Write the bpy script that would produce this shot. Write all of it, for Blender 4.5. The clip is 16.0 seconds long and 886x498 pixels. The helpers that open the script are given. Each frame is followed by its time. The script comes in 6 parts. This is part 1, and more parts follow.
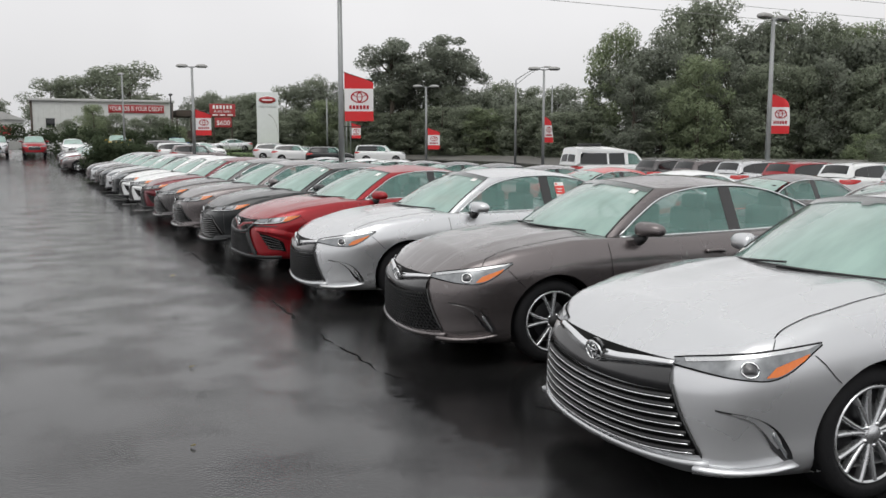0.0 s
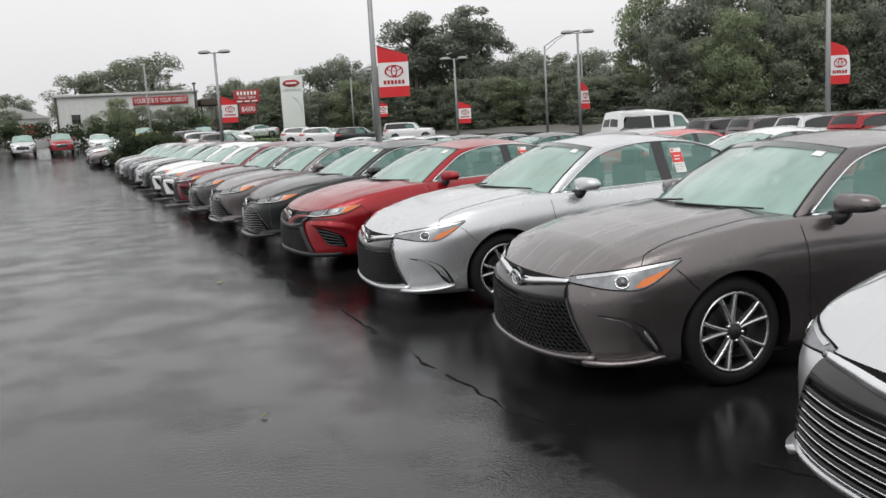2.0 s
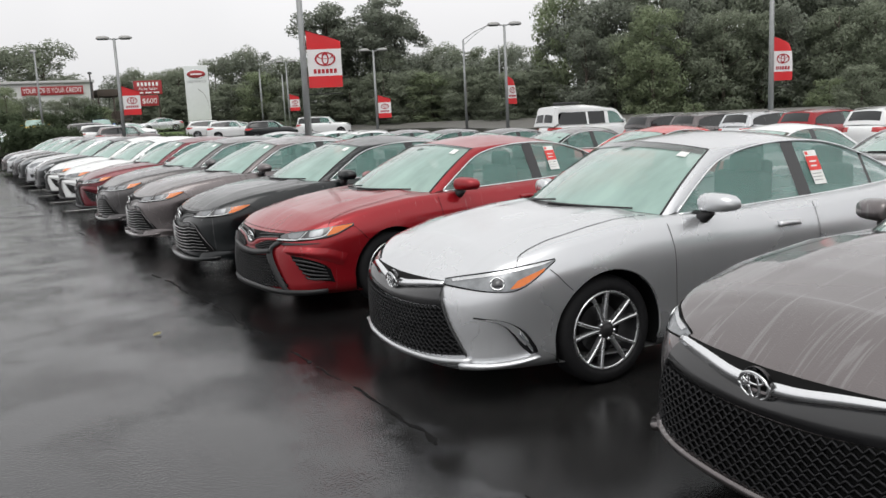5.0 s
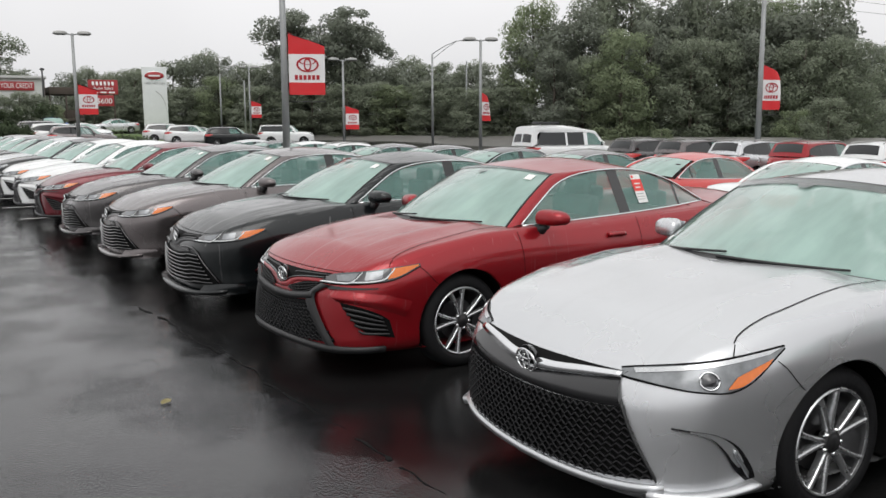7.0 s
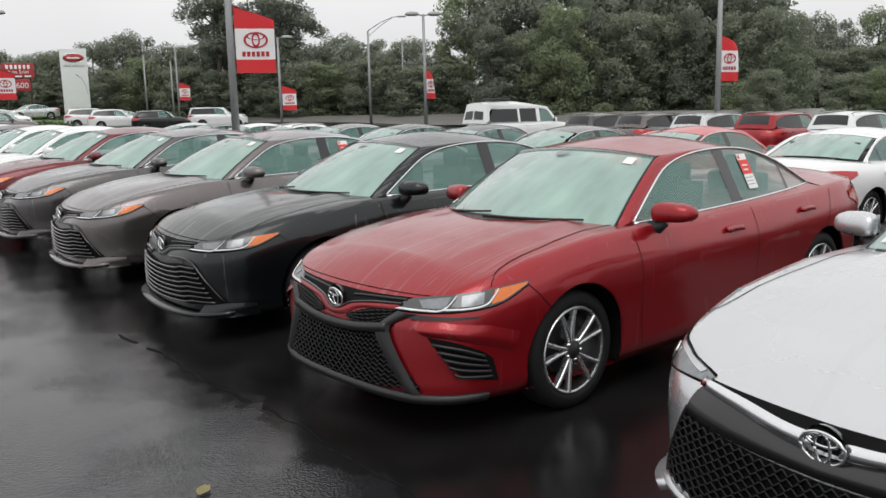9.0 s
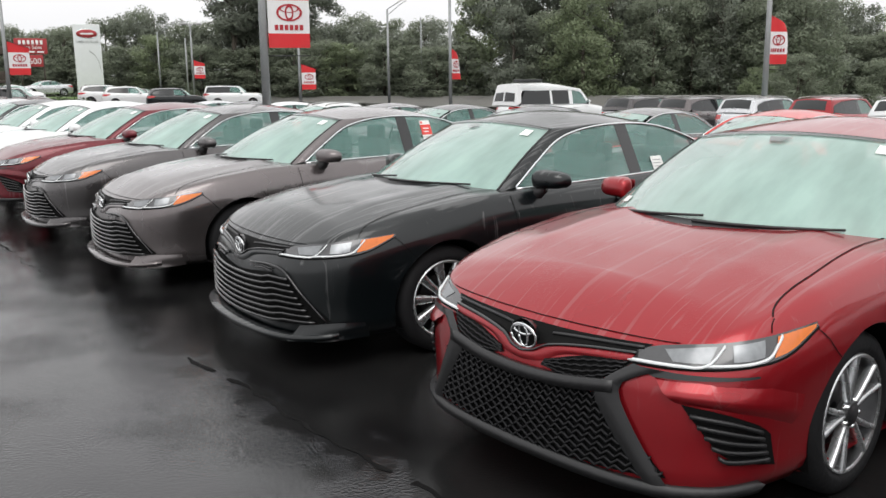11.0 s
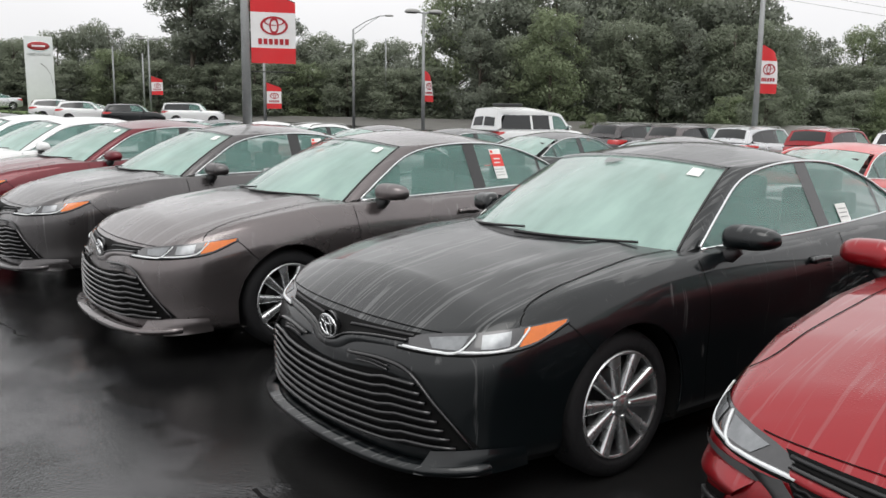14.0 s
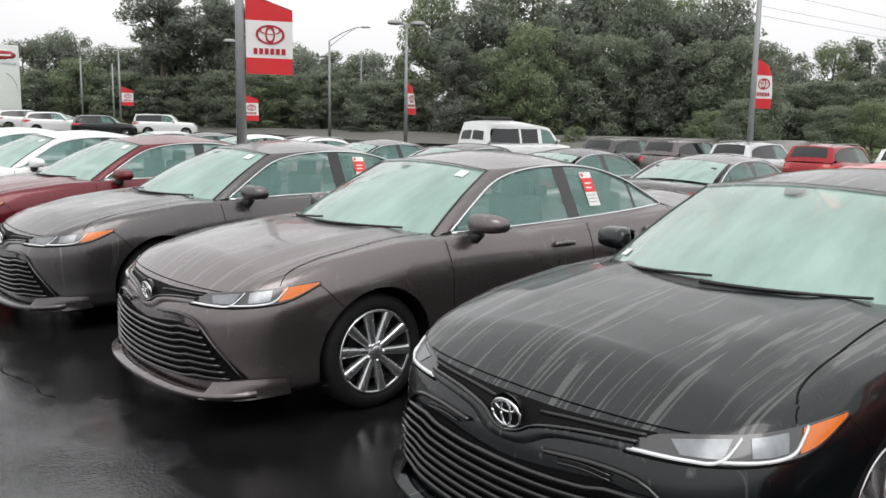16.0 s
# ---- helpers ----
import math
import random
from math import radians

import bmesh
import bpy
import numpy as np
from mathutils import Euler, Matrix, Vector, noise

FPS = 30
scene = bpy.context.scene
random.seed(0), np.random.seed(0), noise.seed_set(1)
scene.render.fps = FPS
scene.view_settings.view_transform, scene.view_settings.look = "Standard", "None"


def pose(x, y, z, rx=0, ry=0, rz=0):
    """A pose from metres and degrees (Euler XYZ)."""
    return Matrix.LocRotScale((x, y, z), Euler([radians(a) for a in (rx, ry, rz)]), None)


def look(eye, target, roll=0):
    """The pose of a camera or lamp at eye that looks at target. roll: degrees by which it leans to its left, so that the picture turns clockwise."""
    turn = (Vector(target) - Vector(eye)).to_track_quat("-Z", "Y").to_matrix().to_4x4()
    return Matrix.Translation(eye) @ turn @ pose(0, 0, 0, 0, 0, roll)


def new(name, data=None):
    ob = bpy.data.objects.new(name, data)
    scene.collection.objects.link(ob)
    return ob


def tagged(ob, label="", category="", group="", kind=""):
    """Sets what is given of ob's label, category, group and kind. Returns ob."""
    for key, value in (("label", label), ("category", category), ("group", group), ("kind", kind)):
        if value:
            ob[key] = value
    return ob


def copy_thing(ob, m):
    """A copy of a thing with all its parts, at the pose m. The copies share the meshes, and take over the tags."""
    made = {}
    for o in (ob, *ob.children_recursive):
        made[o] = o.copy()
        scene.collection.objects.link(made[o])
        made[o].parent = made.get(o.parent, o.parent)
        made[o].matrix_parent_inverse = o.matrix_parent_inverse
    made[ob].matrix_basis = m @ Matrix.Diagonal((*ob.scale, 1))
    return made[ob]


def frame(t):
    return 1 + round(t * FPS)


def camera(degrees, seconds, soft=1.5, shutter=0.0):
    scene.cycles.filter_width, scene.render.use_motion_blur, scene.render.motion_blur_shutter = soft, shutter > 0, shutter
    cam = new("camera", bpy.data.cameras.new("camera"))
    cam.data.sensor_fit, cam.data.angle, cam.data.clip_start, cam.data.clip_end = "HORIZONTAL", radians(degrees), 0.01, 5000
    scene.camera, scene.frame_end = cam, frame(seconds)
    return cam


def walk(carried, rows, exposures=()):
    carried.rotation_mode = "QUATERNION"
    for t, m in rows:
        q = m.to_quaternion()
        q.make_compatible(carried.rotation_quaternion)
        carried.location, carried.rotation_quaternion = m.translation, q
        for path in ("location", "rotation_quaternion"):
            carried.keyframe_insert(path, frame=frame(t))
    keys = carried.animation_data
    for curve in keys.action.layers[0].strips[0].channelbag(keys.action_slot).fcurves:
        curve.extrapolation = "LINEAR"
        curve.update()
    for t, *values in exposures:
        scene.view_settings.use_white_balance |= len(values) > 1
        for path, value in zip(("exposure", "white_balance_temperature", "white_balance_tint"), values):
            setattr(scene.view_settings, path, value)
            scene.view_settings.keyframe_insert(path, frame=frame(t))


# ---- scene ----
cam = camera(55.0, 16.0)
PATH = [
    (0, (-2.673, -9.236, 1.709), (-1.803, -7.452, 1.469), 0.0),
    (0.5, (-2.62, -8.807, 1.697), (-1.743, -7.025, 1.462), -1.3),
    (1, (-2.566, -8.404, 1.706), (-1.779, -6.581, 1.465), -1.5),
    (1.5, (-2.622, -7.927, 1.704), (-1.793, -6.125, 1.444), -1.4),
    (2, (-2.55, -7.494, 1.675), (-1.747, -5.686, 1.379), -3.4),
    (2.5, (-2.53, -6.993, 1.677), (-1.787, -5.163, 1.361), -2.6),
    (3, (-2.504, -6.575, 1.685), (-1.625, -4.809, 1.354), -3.2),
    (3.5, (-2.375, -6.068, 1.688), (-1.5, -4.299, 1.361), -3.9),
    (3.7, (-2.382, -5.931, 1.691), (-1.516, -4.157, 1.372), -3.2),
    (5.8, (-2.364, -3.977, 1.682), (-1.322, -2.3, 1.362), -3.2),
    (6, (-2.337, -3.818, 1.681), (-1.309, -2.133, 1.363), -3.6),
    (6.5, (-2.331, -3.389, 1.694), (-1.338, -1.679, 1.395), -1.4),
    (7, (-2.401, -2.927, 1.711), (-1.305, -1.278, 1.423), -0.3),
    (7.5, (-2.333, -2.514, 1.706), (-1.24, -0.865, 1.415), -1.9),
    (8, (-2.365, -2.083, 1.692), (-1.271, -0.434, 1.402), -0.6),
    (8.2, (-2.384, -1.903, 1.711), (-1.239, -0.29, 1.413), 0.1),
    (10.3, (-2.209, -0.118, 1.646), (-0.965, 1.408, 1.293), -2.0),
    (10.5, (-2.189, 0.026, 1.647), (-1.016, 1.606, 1.287), -2.0),
    (11, (-2.224, 0.392, 1.63), (-1.025, 1.947, 1.252), -0.7),
    (11.5, (-2.222, 0.715, 1.63), (-0.943, 2.204, 1.246), -1.6),
    (12, (-2.171, 1.025, 1.644), (-0.964, 2.58, 1.288), -2.1),
    (12.5, (-2.181, 1.331, 1.63), (-0.903, 2.834, 1.298), -0.5),
    (13, (-2.171, 1.631, 1.637), (-0.769, 3.022, 1.325), -0.5),
    (13.5, (-2.088, 1.919, 1.647), (-0.748, 3.371, 1.337), -1.5),
    (14, (-2.042, 2.224, 1.617), (-0.751, 3.716, 1.29), 0.6),
    (14.5, (-2.106, 2.535, 1.637), (-0.744, 3.96, 1.302), 1.5),
    (15, (-2.067, 2.826, 1.631), (-0.749, 4.293, 1.297), -1.0),
    (15.5, (-2.016, 3.117, 1.635), (-0.751, 4.637, 1.33), -1.0),
    (16, (-2.084, 3.447, 1.64), (-0.734, 4.892, 1.342), 0.9),
]
walk(cam, [(t, look(eye, goal, lean)) for t, eye, goal, lean in PATH],
     exposures=((0.0, -0.06), (1.0, -0.06), (2.0, 0.04), (3.5, 0.10), (6.5, 0.06), (8.0, -0.02), (10.5, 0.22), (11.5, 0.34), (12.2, 0.30), (13.0, 0.18), (14.5, 0.20), (15.5, 0.28), (16.0, 0.25)))

# ---- world and light: an overcast, rainy day ----
world = bpy.data.worlds.new("overcast")
scene.world = world
world.use_nodes = True
wn, wl = world.node_tree.nodes, world.node_tree.links
wn.clear()
w_out, w_bg = wn.new("ShaderNodeOutputWorld"), wn.new("ShaderNodeBackground")
w_sky = wn.new("ShaderNodeTexSky")
w_sky.sky_type, w_sky.sun_disc = "NISHITA", False
w_sky.sun_elevation, w_sky.sun_rotation, w_sky.dust_density = radians(55), radians(200), 5.0
w_grey = wn.new("ShaderNodeHueSaturation")
w_grey.inputs["Saturation"].default_value = 0.04
w_grey.inputs["Value"].default_value = 0.02
w_tc, w_sep, w_ramp = wn.new("ShaderNodeTexCoord"), wn.new("ShaderNodeSeparateXYZ"), wn.new("ShaderNodeValToRGB")
w_ramp.color_ramp.elements[0].position, w_ramp.color_ramp.elements[0].color = 0.0, (0.82, 0.822, 0.835, 1)
w_ramp.color_ramp.elements[1].position, w_ramp.color_ramp.elements[1].color = 0.9, (1.15, 1.15, 1.15, 1)
w_mid = w_ramp.color_ramp.elements.new(0.14)
w_mid.color = (0.965, 0.96, 0.975, 1)
w_cloud = wn.new("ShaderNodeTexNoise")
w_cloud.inputs["Scale"].default_value, w_cloud.inputs["Detail"].default_value = 2.2, 4
w_add, w_mul = wn.new("ShaderNodeMixRGB"), wn.new("ShaderNodeMixRGB")
w_add.blend_type, w_mul.blend_type = "ADD", "MULTIPLY"
w_add.inputs[0].default_value, w_mul.inputs[0].default_value = 1.0, 0.28
wl.new(w_tc.outputs["Generated"], w_sep.inputs[0])
wl.new(w_tc.outputs["Generated"], w_cloud.inputs["Vector"])
wl.new(w_sep.outputs[2], w_ramp.inputs[0])
wl.new(w_sky.outputs[0], w_grey.inputs["Color"])
wl.new(w_ramp.outputs[0], w_add.inputs[1])
wl.new(w_grey.outputs[0], w_add.inputs[2])
wl.new(w_add.outputs[0], w_mul.inputs[1])
wl.new(w_cloud.outputs["Fac"], w_mul.inputs[2])
wl.new(w_mul.outputs[0], w_bg.inputs["Color"])
w_bg.inputs["Strength"].default_value = 1.0
wl.new(w_bg.outputs[0], w_out.inputs["Surface"])
sun = new("sun", bpy.data.lights.new("sun", "SUN"))
sun.data.energy, sun.data.angle, sun.data.color = 0.9, radians(40), (1.0, 0.98, 0.95)
sun.matrix_world = look((-20, -30, 60), (0, 0, 0))


# ---- materials ----
def nodes_of(name):
    m = bpy.data.materials.new(name)
    m.use_nodes = True
    return m, m.node_tree.nodes, m.node_tree.links, m.node_tree.nodes["Principled BSDF"]


def mat(name, color, rough=0.5, metal=0.0, var=0.15, fine=40.0, coarse=2.0, bump=0.0, coat=0.0, emit=0.0, alpha=1.0, spec=0.5, island=0.0):
    """A surface with grain and stains at two scales."""
    m, n, l, p = nodes_of(name)
    tc = n.new("ShaderNodeTexCoord")
    a, b = n.new("ShaderNodeTexNoise"), n.new("ShaderNodeTexNoise")
    a.inputs["Scale"].default_value, a.inputs["Detail"].default_value = coarse, 5
    b.inputs["Scale"].default_value, b.inputs["Detail"].default_value = fine, 3
    l.new(tc.outputs["Object"], a.inputs["Vector"])
    l.new(tc.outputs["Object"], b.inputs["Vector"])
    s = n.new("ShaderNodeMath")
    s.operation = "ADD"
    l.new(a.outputs["Fac"], s.inputs[0])
    l.new(b.outputs["Fac"], s.inputs[1])
    mr = n.new("ShaderNodeMapRange")
    mr.inputs["From Min"].default_value, mr.inputs["From Max"].default_value = 0.6, 1.4
    mr.inputs["To Min"].default_value, mr.inputs["To Max"].default_value = 1 - var, 1 + var
    l.new(s.outputs[0], mr.inputs["Value"])
    val = mr.outputs[0]
    if island:
        g = n.new("ShaderNodeNewGeometry")
        mi = n.new("ShaderNodeMapRange")
        mi.inputs["To Min"].default_value, mi.inputs["To Max"].default_value = 1 - island, 1 + island
        l.new(g.outputs["Random Per Island"], mi.inputs["Value"])
        mm = n.new("ShaderNodeMath")
        mm.operation = "MULTIPLY"
        l.new(val, mm.inputs[0])
        l.new(mi.outputs[0], mm.inputs[1])
        val = mm.outputs[0]
    hsv = n.new("ShaderNodeHueSaturation")
    hsv.inputs["Color"].default_value = (*color, 1)
    l.new(val, hsv.inputs["Value"])
    l.new(hsv.outputs[0], p.inputs["Base Color"])
    rr = n.new("ShaderNodeMapRange")
    rr.inputs["From Min"].default_value, rr.inputs["From Max"].default_value = 0.3, 0.7
    rr.inputs["To Min"].default_value, rr.inputs["To Max"].default_value = max(0.02, rough * 0.8), min(1, rough * 1.2)
    l.new(a.outputs["Fac"], rr.inputs["Value"])
    l.new(rr.outputs[0], p.inputs["Roughness"])
    p.inputs["Metallic"].default_value = metal
    p.inputs["Coat Weight"].default_value = coat
    p.inputs["Coat Roughness"].default_value = 0.05
    p.inputs["Specular IOR Level"].default_value = spec
    p.inputs["Alpha"].default_value = alpha
    if emit:
        p.inputs["Emission Color"].default_value = (*color, 1)
        p.inputs["Emission Strength"].default_value = emit
    if bump:
        bp = n.new("ShaderNodeBump")
        bp.inputs["Strength"].default_value, bp.inputs["Distance"].default_value = bump, 0.01
        l.new(b.outputs["Fac"], bp.inputs["Height"])
        l.new(bp.outputs[0], p.inputs["Normal"])
    return m


def paint(name, color, metal=0.5, streak=0.3, rough=0.32):
    """Car paint wet with rain: running streaks, beads of water, clear coat."""
    m, n, l, p = nodes_of(name)
    tc, oi = n.new("ShaderNodeTexCoord"), n.new("ShaderNodeObjectInfo")
    add = n.new("ShaderNodeVectorMath")
    add.operation = "ADD"
    sc = n.new("ShaderNodeVectorMath")
    sc.operation = "SCALE"
    sc.inputs[0].default_value, = ((7.0, 3.0, 5.0),)
    l.new(oi.outputs["Random"], sc.inputs["Scale"])
    l.new(tc.outputs["Object"], add.inputs[0])
    l.new(sc.outputs[0], add.inputs[1])
    masks = []
    for scale, lo in (((0.9, 19.0, 1.0), 0.56), ((15.0, 8.0, 0.9), 0.64)):
        mp = n.new("ShaderNodeMapping")
        mp.inputs["Scale"].default_value = scale
        l.new(add.outputs[0], mp.inputs["Vector"])
        st = n.new("ShaderNodeTexNoise")
        st.inputs["Scale"].default_value, st.inputs["Detail"].default_value, st.inputs["Distortion"].default_value = 1.2, 4.0, 1.5
        l.new(mp.outputs[0], st.inputs["Vector"])
        rp = n.new("ShaderNodeValToRGB")
        rp.color_ramp.elements[0].position, rp.color_ramp.elements[1].position = lo, lo + 0.07
        l.new(st.outputs["Fac"], rp.inputs[0])
        masks.append(rp)
    geo, sep = n.new("ShaderNodeNewGeometry"), n.new("ShaderNodeSeparateXYZ")
    l.new(geo.outputs["Normal"], sep.inputs[0])
    up = n.new("ShaderNodeMapRange")
    up.inputs["From Min"].default_value, up.inputs["From Max"].default_value = 0.45, 0.75
    l.new(sep.outputs[2], up.inputs["Value"])
    ramp = n.new("ShaderNodeMixRGB")
    l.new(up.outputs[0], ramp.inputs[0])
    l.new(masks[1].outputs[0], ramp.inputs[1])
    l.new(masks[0].outputs[0], ramp.inputs[2])
    br = n.new("ShaderNodeTexNoise")
    br.inputs["Scale"].default_value, br.inputs["Detail"].default_value = 1.7, 4
    l.new(add.outputs[0], br.inputs["Vector"])
    mx = n.new("ShaderNodeMixRGB")
    mx.inputs[1].default_value = (*color, 1)
    mx.inputs[2].default_value = (*(0.5 * c + 0.5 * 0.46 for c in color), 1)
    k = n.new("ShaderNodeMath")
    k.operation = "MULTIPLY"
    k.inputs[1].default_value = streak
    l.new(ramp.outputs[0], k.inputs[0])
    l.new(k.outputs[0], mx.inputs[0])
    l.new(mx.outputs[0], p.inputs["Base Color"])
    rr = n.new("ShaderNodeMapRange")
    rr.inputs["From Min"].default_value, rr.inputs["From Max"].default_value = 0.3, 0.7
    rr.inputs["To Min"].default_value, rr.inputs["To Max"].default_value = rough * 0.8, rough * 1.25
    l.new(br.outputs["Fac"], rr.inputs["Value"])
    l.new(rr.outputs[0], p.inputs["Roughness"])
    p.inputs["Metallic"].default_value = metal
    p.inputs["Specular IOR Level"].default_value = 0.2
    p.inputs["Coat Weight"].default_value = 0.8
    p.inputs["Coat Roughness"].default_value = 0.05
    vo = n.new("ShaderNodeTexVoronoi")
    vo.inputs["Scale"].default_value = 120.0
    l.new(add.outputs[0], vo.inputs["Vector"])
    vr = n.new("ShaderNodeValToRGB")
    vr.color_ramp.elements[0].position, vr.color_ramp.elements[1].position = 0.15, 0.42
    vr.color_ramp.elements[0].color, vr.color_ramp.elements[1].color = (1, 1, 1, 1), (0, 0, 0, 1)
    l.new(vo.outputs["Distance"], vr.inputs[0])
    bp = n.new("ShaderNodeBump")
    bp.inputs["Distance"].default_value = 0.003
    where = n.new("ShaderNodeMapRange")
    where.inputs["From Min"].default_value, where.inputs["From Max"].default_value = 0.48, 0.62
    where.inputs["To Min"].default_value, where.inputs["To Max"].default_value = 0.02, 0.30
    l.new(br.outputs["Fac"], where.inputs["Value"])
    top = n.new("ShaderNodeMath")
    top.operation = "MULTIPLY"
    l.new(where.outputs[0], top.inputs[0])
    l.new(up.outputs[0], top.inputs[1])
    l.new(top.outputs[0], bp.inputs["Strength"])
    l.new(vr.outputs[0], bp.inputs["Height"])
    l.new(bp.outputs[0], p.inputs["Normal"])
    l.new(bp.outputs[0], p.inputs["Coat Normal"])
    return m


def misted(name, color, cover):
    """Window glass misted by condensation and wet outside; cover: how much of it the mist hides."""
    m, n, l, p = nodes_of(name)
    tc = n.new("ShaderNodeTexCoord")
    mp = n.new("ShaderNodeMapping")
    mp.inputs["Scale"].default_value = (1.0, 3.0, 1.0)
    no = n.new("ShaderNodeTexNoise")
    no.inputs["Scale"].default_value, no.inputs["Detail"].default_value = 2.5, 5
    l.new(tc.outputs["Object"], mp.inputs[0])
    l.new(mp.outputs[0], no.inputs["Vector"])
    mr = n.new("ShaderNodeMapRange")
    mr.inputs["From Min"].default_value, mr.inputs["From Max"].default_value = 0.3, 0.75
    mr.inputs["To Min"].default_value, mr.inputs["To Max"].default_value = max(0, cover - 0.12), min(1, cover + 0.12)
    l.new(no.outputs["Fac"], mr.inputs["Value"])
    l.new(mr.outputs[0], p.inputs["Alpha"])
    p.inputs["Base Color"].default_value = (*color, 1)
    p.inputs["Roughness"].default_value = 0.08
    p.inputs["Coat Weight"].default_value = 1.0
    p.inputs["Coat Roughness"].default_value = 0.03
    return m


M_PAINT = paint("paint_base", (0.4, 0.4, 0.4))
P_SILVER = paint("paint_silver", (0.62, 0.63, 0.645), 0.72, 0.16, 0.28)
P_GREY = paint("paint_grey", (0.156, 0.138, 0.138), 0.8, 0.40, 0.27)
P_GREY2 = paint("paint_grey_dark", (0.100, 0.094, 0.095), 0.8, 0.40, 0.27)
P_RED = paint("paint_red", (0.30, 0.010, 0.016), 0.52, 0.20)
P_RED_DARK = paint("paint_red_dark", (0.13, 0.010, 0.017), 0.35, 0.15)
P_ORANGE = paint("paint_red_bright", (0.52, 0.035, 0.03), 0.1, 0.1)
P_BLACK = paint("paint_black", (0.004, 0.006, 0.007), 0.2, 0.30)
P_WHITE = paint("paint_white", (0.78, 0.79, 0.79), 0.0, 0.03)
P_YELLOW = paint("paint_yellow", (0.55, 0.36, 0.03), 0.0, 0.05)
P_BLUE = paint("paint_blue", (0.03, 0.12, 0.38), 0.0, 0.05)
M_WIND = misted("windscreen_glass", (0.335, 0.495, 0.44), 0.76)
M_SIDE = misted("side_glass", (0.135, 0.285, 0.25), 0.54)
M_BAND = misted("windscreen_band", (0.05, 0.06, 0.058), 0.80)
M_TINT = mat("dark_tinted_glass", (0.012, 0.014, 0.015), 0.06, spec=0.6, var=0.05)
M_BLACK = mat("black_plastic", (0.018, 0.018, 0.019), 0.42, bump=0.1)
M_GLOSSB = mat("gloss_black_plastic", (0.010, 0.010, 0.011), 0.16, coat=0.5)
M_MESH = mat("grille_mesh_plastic", (0.009, 0.009, 0.010), 0.45, spec=0.3)
# near-black with little gloss: the shade of openings and gaps put into the colour
M_DARK = mat("recess_shade_black", (0.006, 0.006, 0.006), 0.7, spec=0.08)
M_CHROME = mat("chrome", (0.78, 0.79, 0.80), 0.10, 1.0, var=0.04)
M_ALLOY = mat("machined_alloy", (0.62, 0.63, 0.64), 0.26, 0.9, var=0.08)
M_ALLOYD = mat("dark_alloy", (0.06, 0.06, 0.062), 0.3, 0.7)
M_TYRE = mat("tyre_rubber", (0.012, 0.012, 0.013), 0.65, bump=0.3, spec=0.2)
M_LAMP = mat("lamp_reflector", (0.25, 0.26, 0.27), 0.22, 0.55, var=0.3, fine=30, coarse=8)
M_LAMPD = mat("lamp_dark_housing", (0.05, 0.05, 0.053), 0.2, 0.2, coat=1.0)
M_LENSW = mat("lamp_white_guide", (0.75, 0.77, 0.78), 0.25, var=0.06)
M_AMBER = mat("amber_lens", (0.72, 0.17, 0.02), 0.15, var=0.12, coat=0.6)
M_REDLENS = mat("red_lens", (0.45, 0.02, 0.02), 0.15, coat=0.5)
M_SEAT = mat("seat_cloth", (0.075, 0.078, 0.078), 0.85)
M_PAPER = mat("paper_white", (0.78, 0.78, 0.76), 0.7)
M_PAPERR = mat("paper_red", (0.72, 0.06, 0.05), 0.7)
M_GALV = mat("galvanised_steel", (0.30, 0.31, 0.31), 0.5, 0.4, var=0.2)
M_GALVD = mat("lamp_head_aluminium", (0.34, 0.34, 0.33), 0.55, 0.3)
M_FLAGR = mat("banner_red", (0.62, 0.03, 0.035), 0.75, var=0.08)
M_FLAGW = mat("banner_white", (0.76, 0.75, 0.75), 0.75, var=0.06)
M_INK = mat("banner_ink", (0.40, 0.02, 0.03), 0.75)
M_BARK = mat("bark", (0.09, 0.075, 0.06), 0.9, bump=0.8)
M_GRASS = mat("grass", (0.09, 0.15, 0.035), 0.85, var=0.3)
M_SIDING = mat("pale_metal_siding", (0.56, 0.57, 0.55), 0.55, var=0.1)
M_ROOF = mat("pale_roof_edge", (0.48, 0.48, 0.47), 0.5)
M_SIGNR = mat("sign_red", (0.35, 0.03, 0.035), 0.5)
M_SIGNW = mat("sign_white", (0.78, 0.78, 0.77), 0.5, var=0.05)
M_PYLON = mat("sign_tower_panel", (0.66, 0.68, 0.68), 0.35, var=0.06)
M_WOOD = mat("dark_timber", (0.07, 0.055, 0.045), 0.8)


def leaf_mat(name, color):
    m = mat(name, color, 0.7, var=0.3, fine=3, coarse=0.35, island=0.16, spec=0.1)
    n, l = m.node_tree.nodes, m.node_tree.links
    p = n["Principled BSDF"]
    tr, mx = n.new("ShaderNodeBsdfTranslucent"), n.new("ShaderNodeMixShader")
    l.new(p.inputs["Base Color"].links[0].from_socket, tr.inputs["Color"])
    mx.inputs[0].default_value = 0.5
    l.new(p.outputs[0], mx.inputs[1])
    l.new(tr.outputs[0], mx.inputs[2])
    l.new(mx.outputs[0], n["Material Output"].inputs["Surface"])
    return m


# tree greens lightened and greyed: the rain haze is put into the leaf colour
M_LEAF_HAZE = leaf_mat("leaves", (0.248, 0.278, 0.208))
M_LEAF2_HAZE = leaf_mat("hazy_leaves_pale", (0.265, 0.310, 0.195))
M_LEAF3_HAZE = leaf_mat("hazy_leaves_dark", (0.238, 0.262, 0.212))

M_HEDGE = leaf_mat("hedge_leaves", (0.08, 0.105, 0.060))


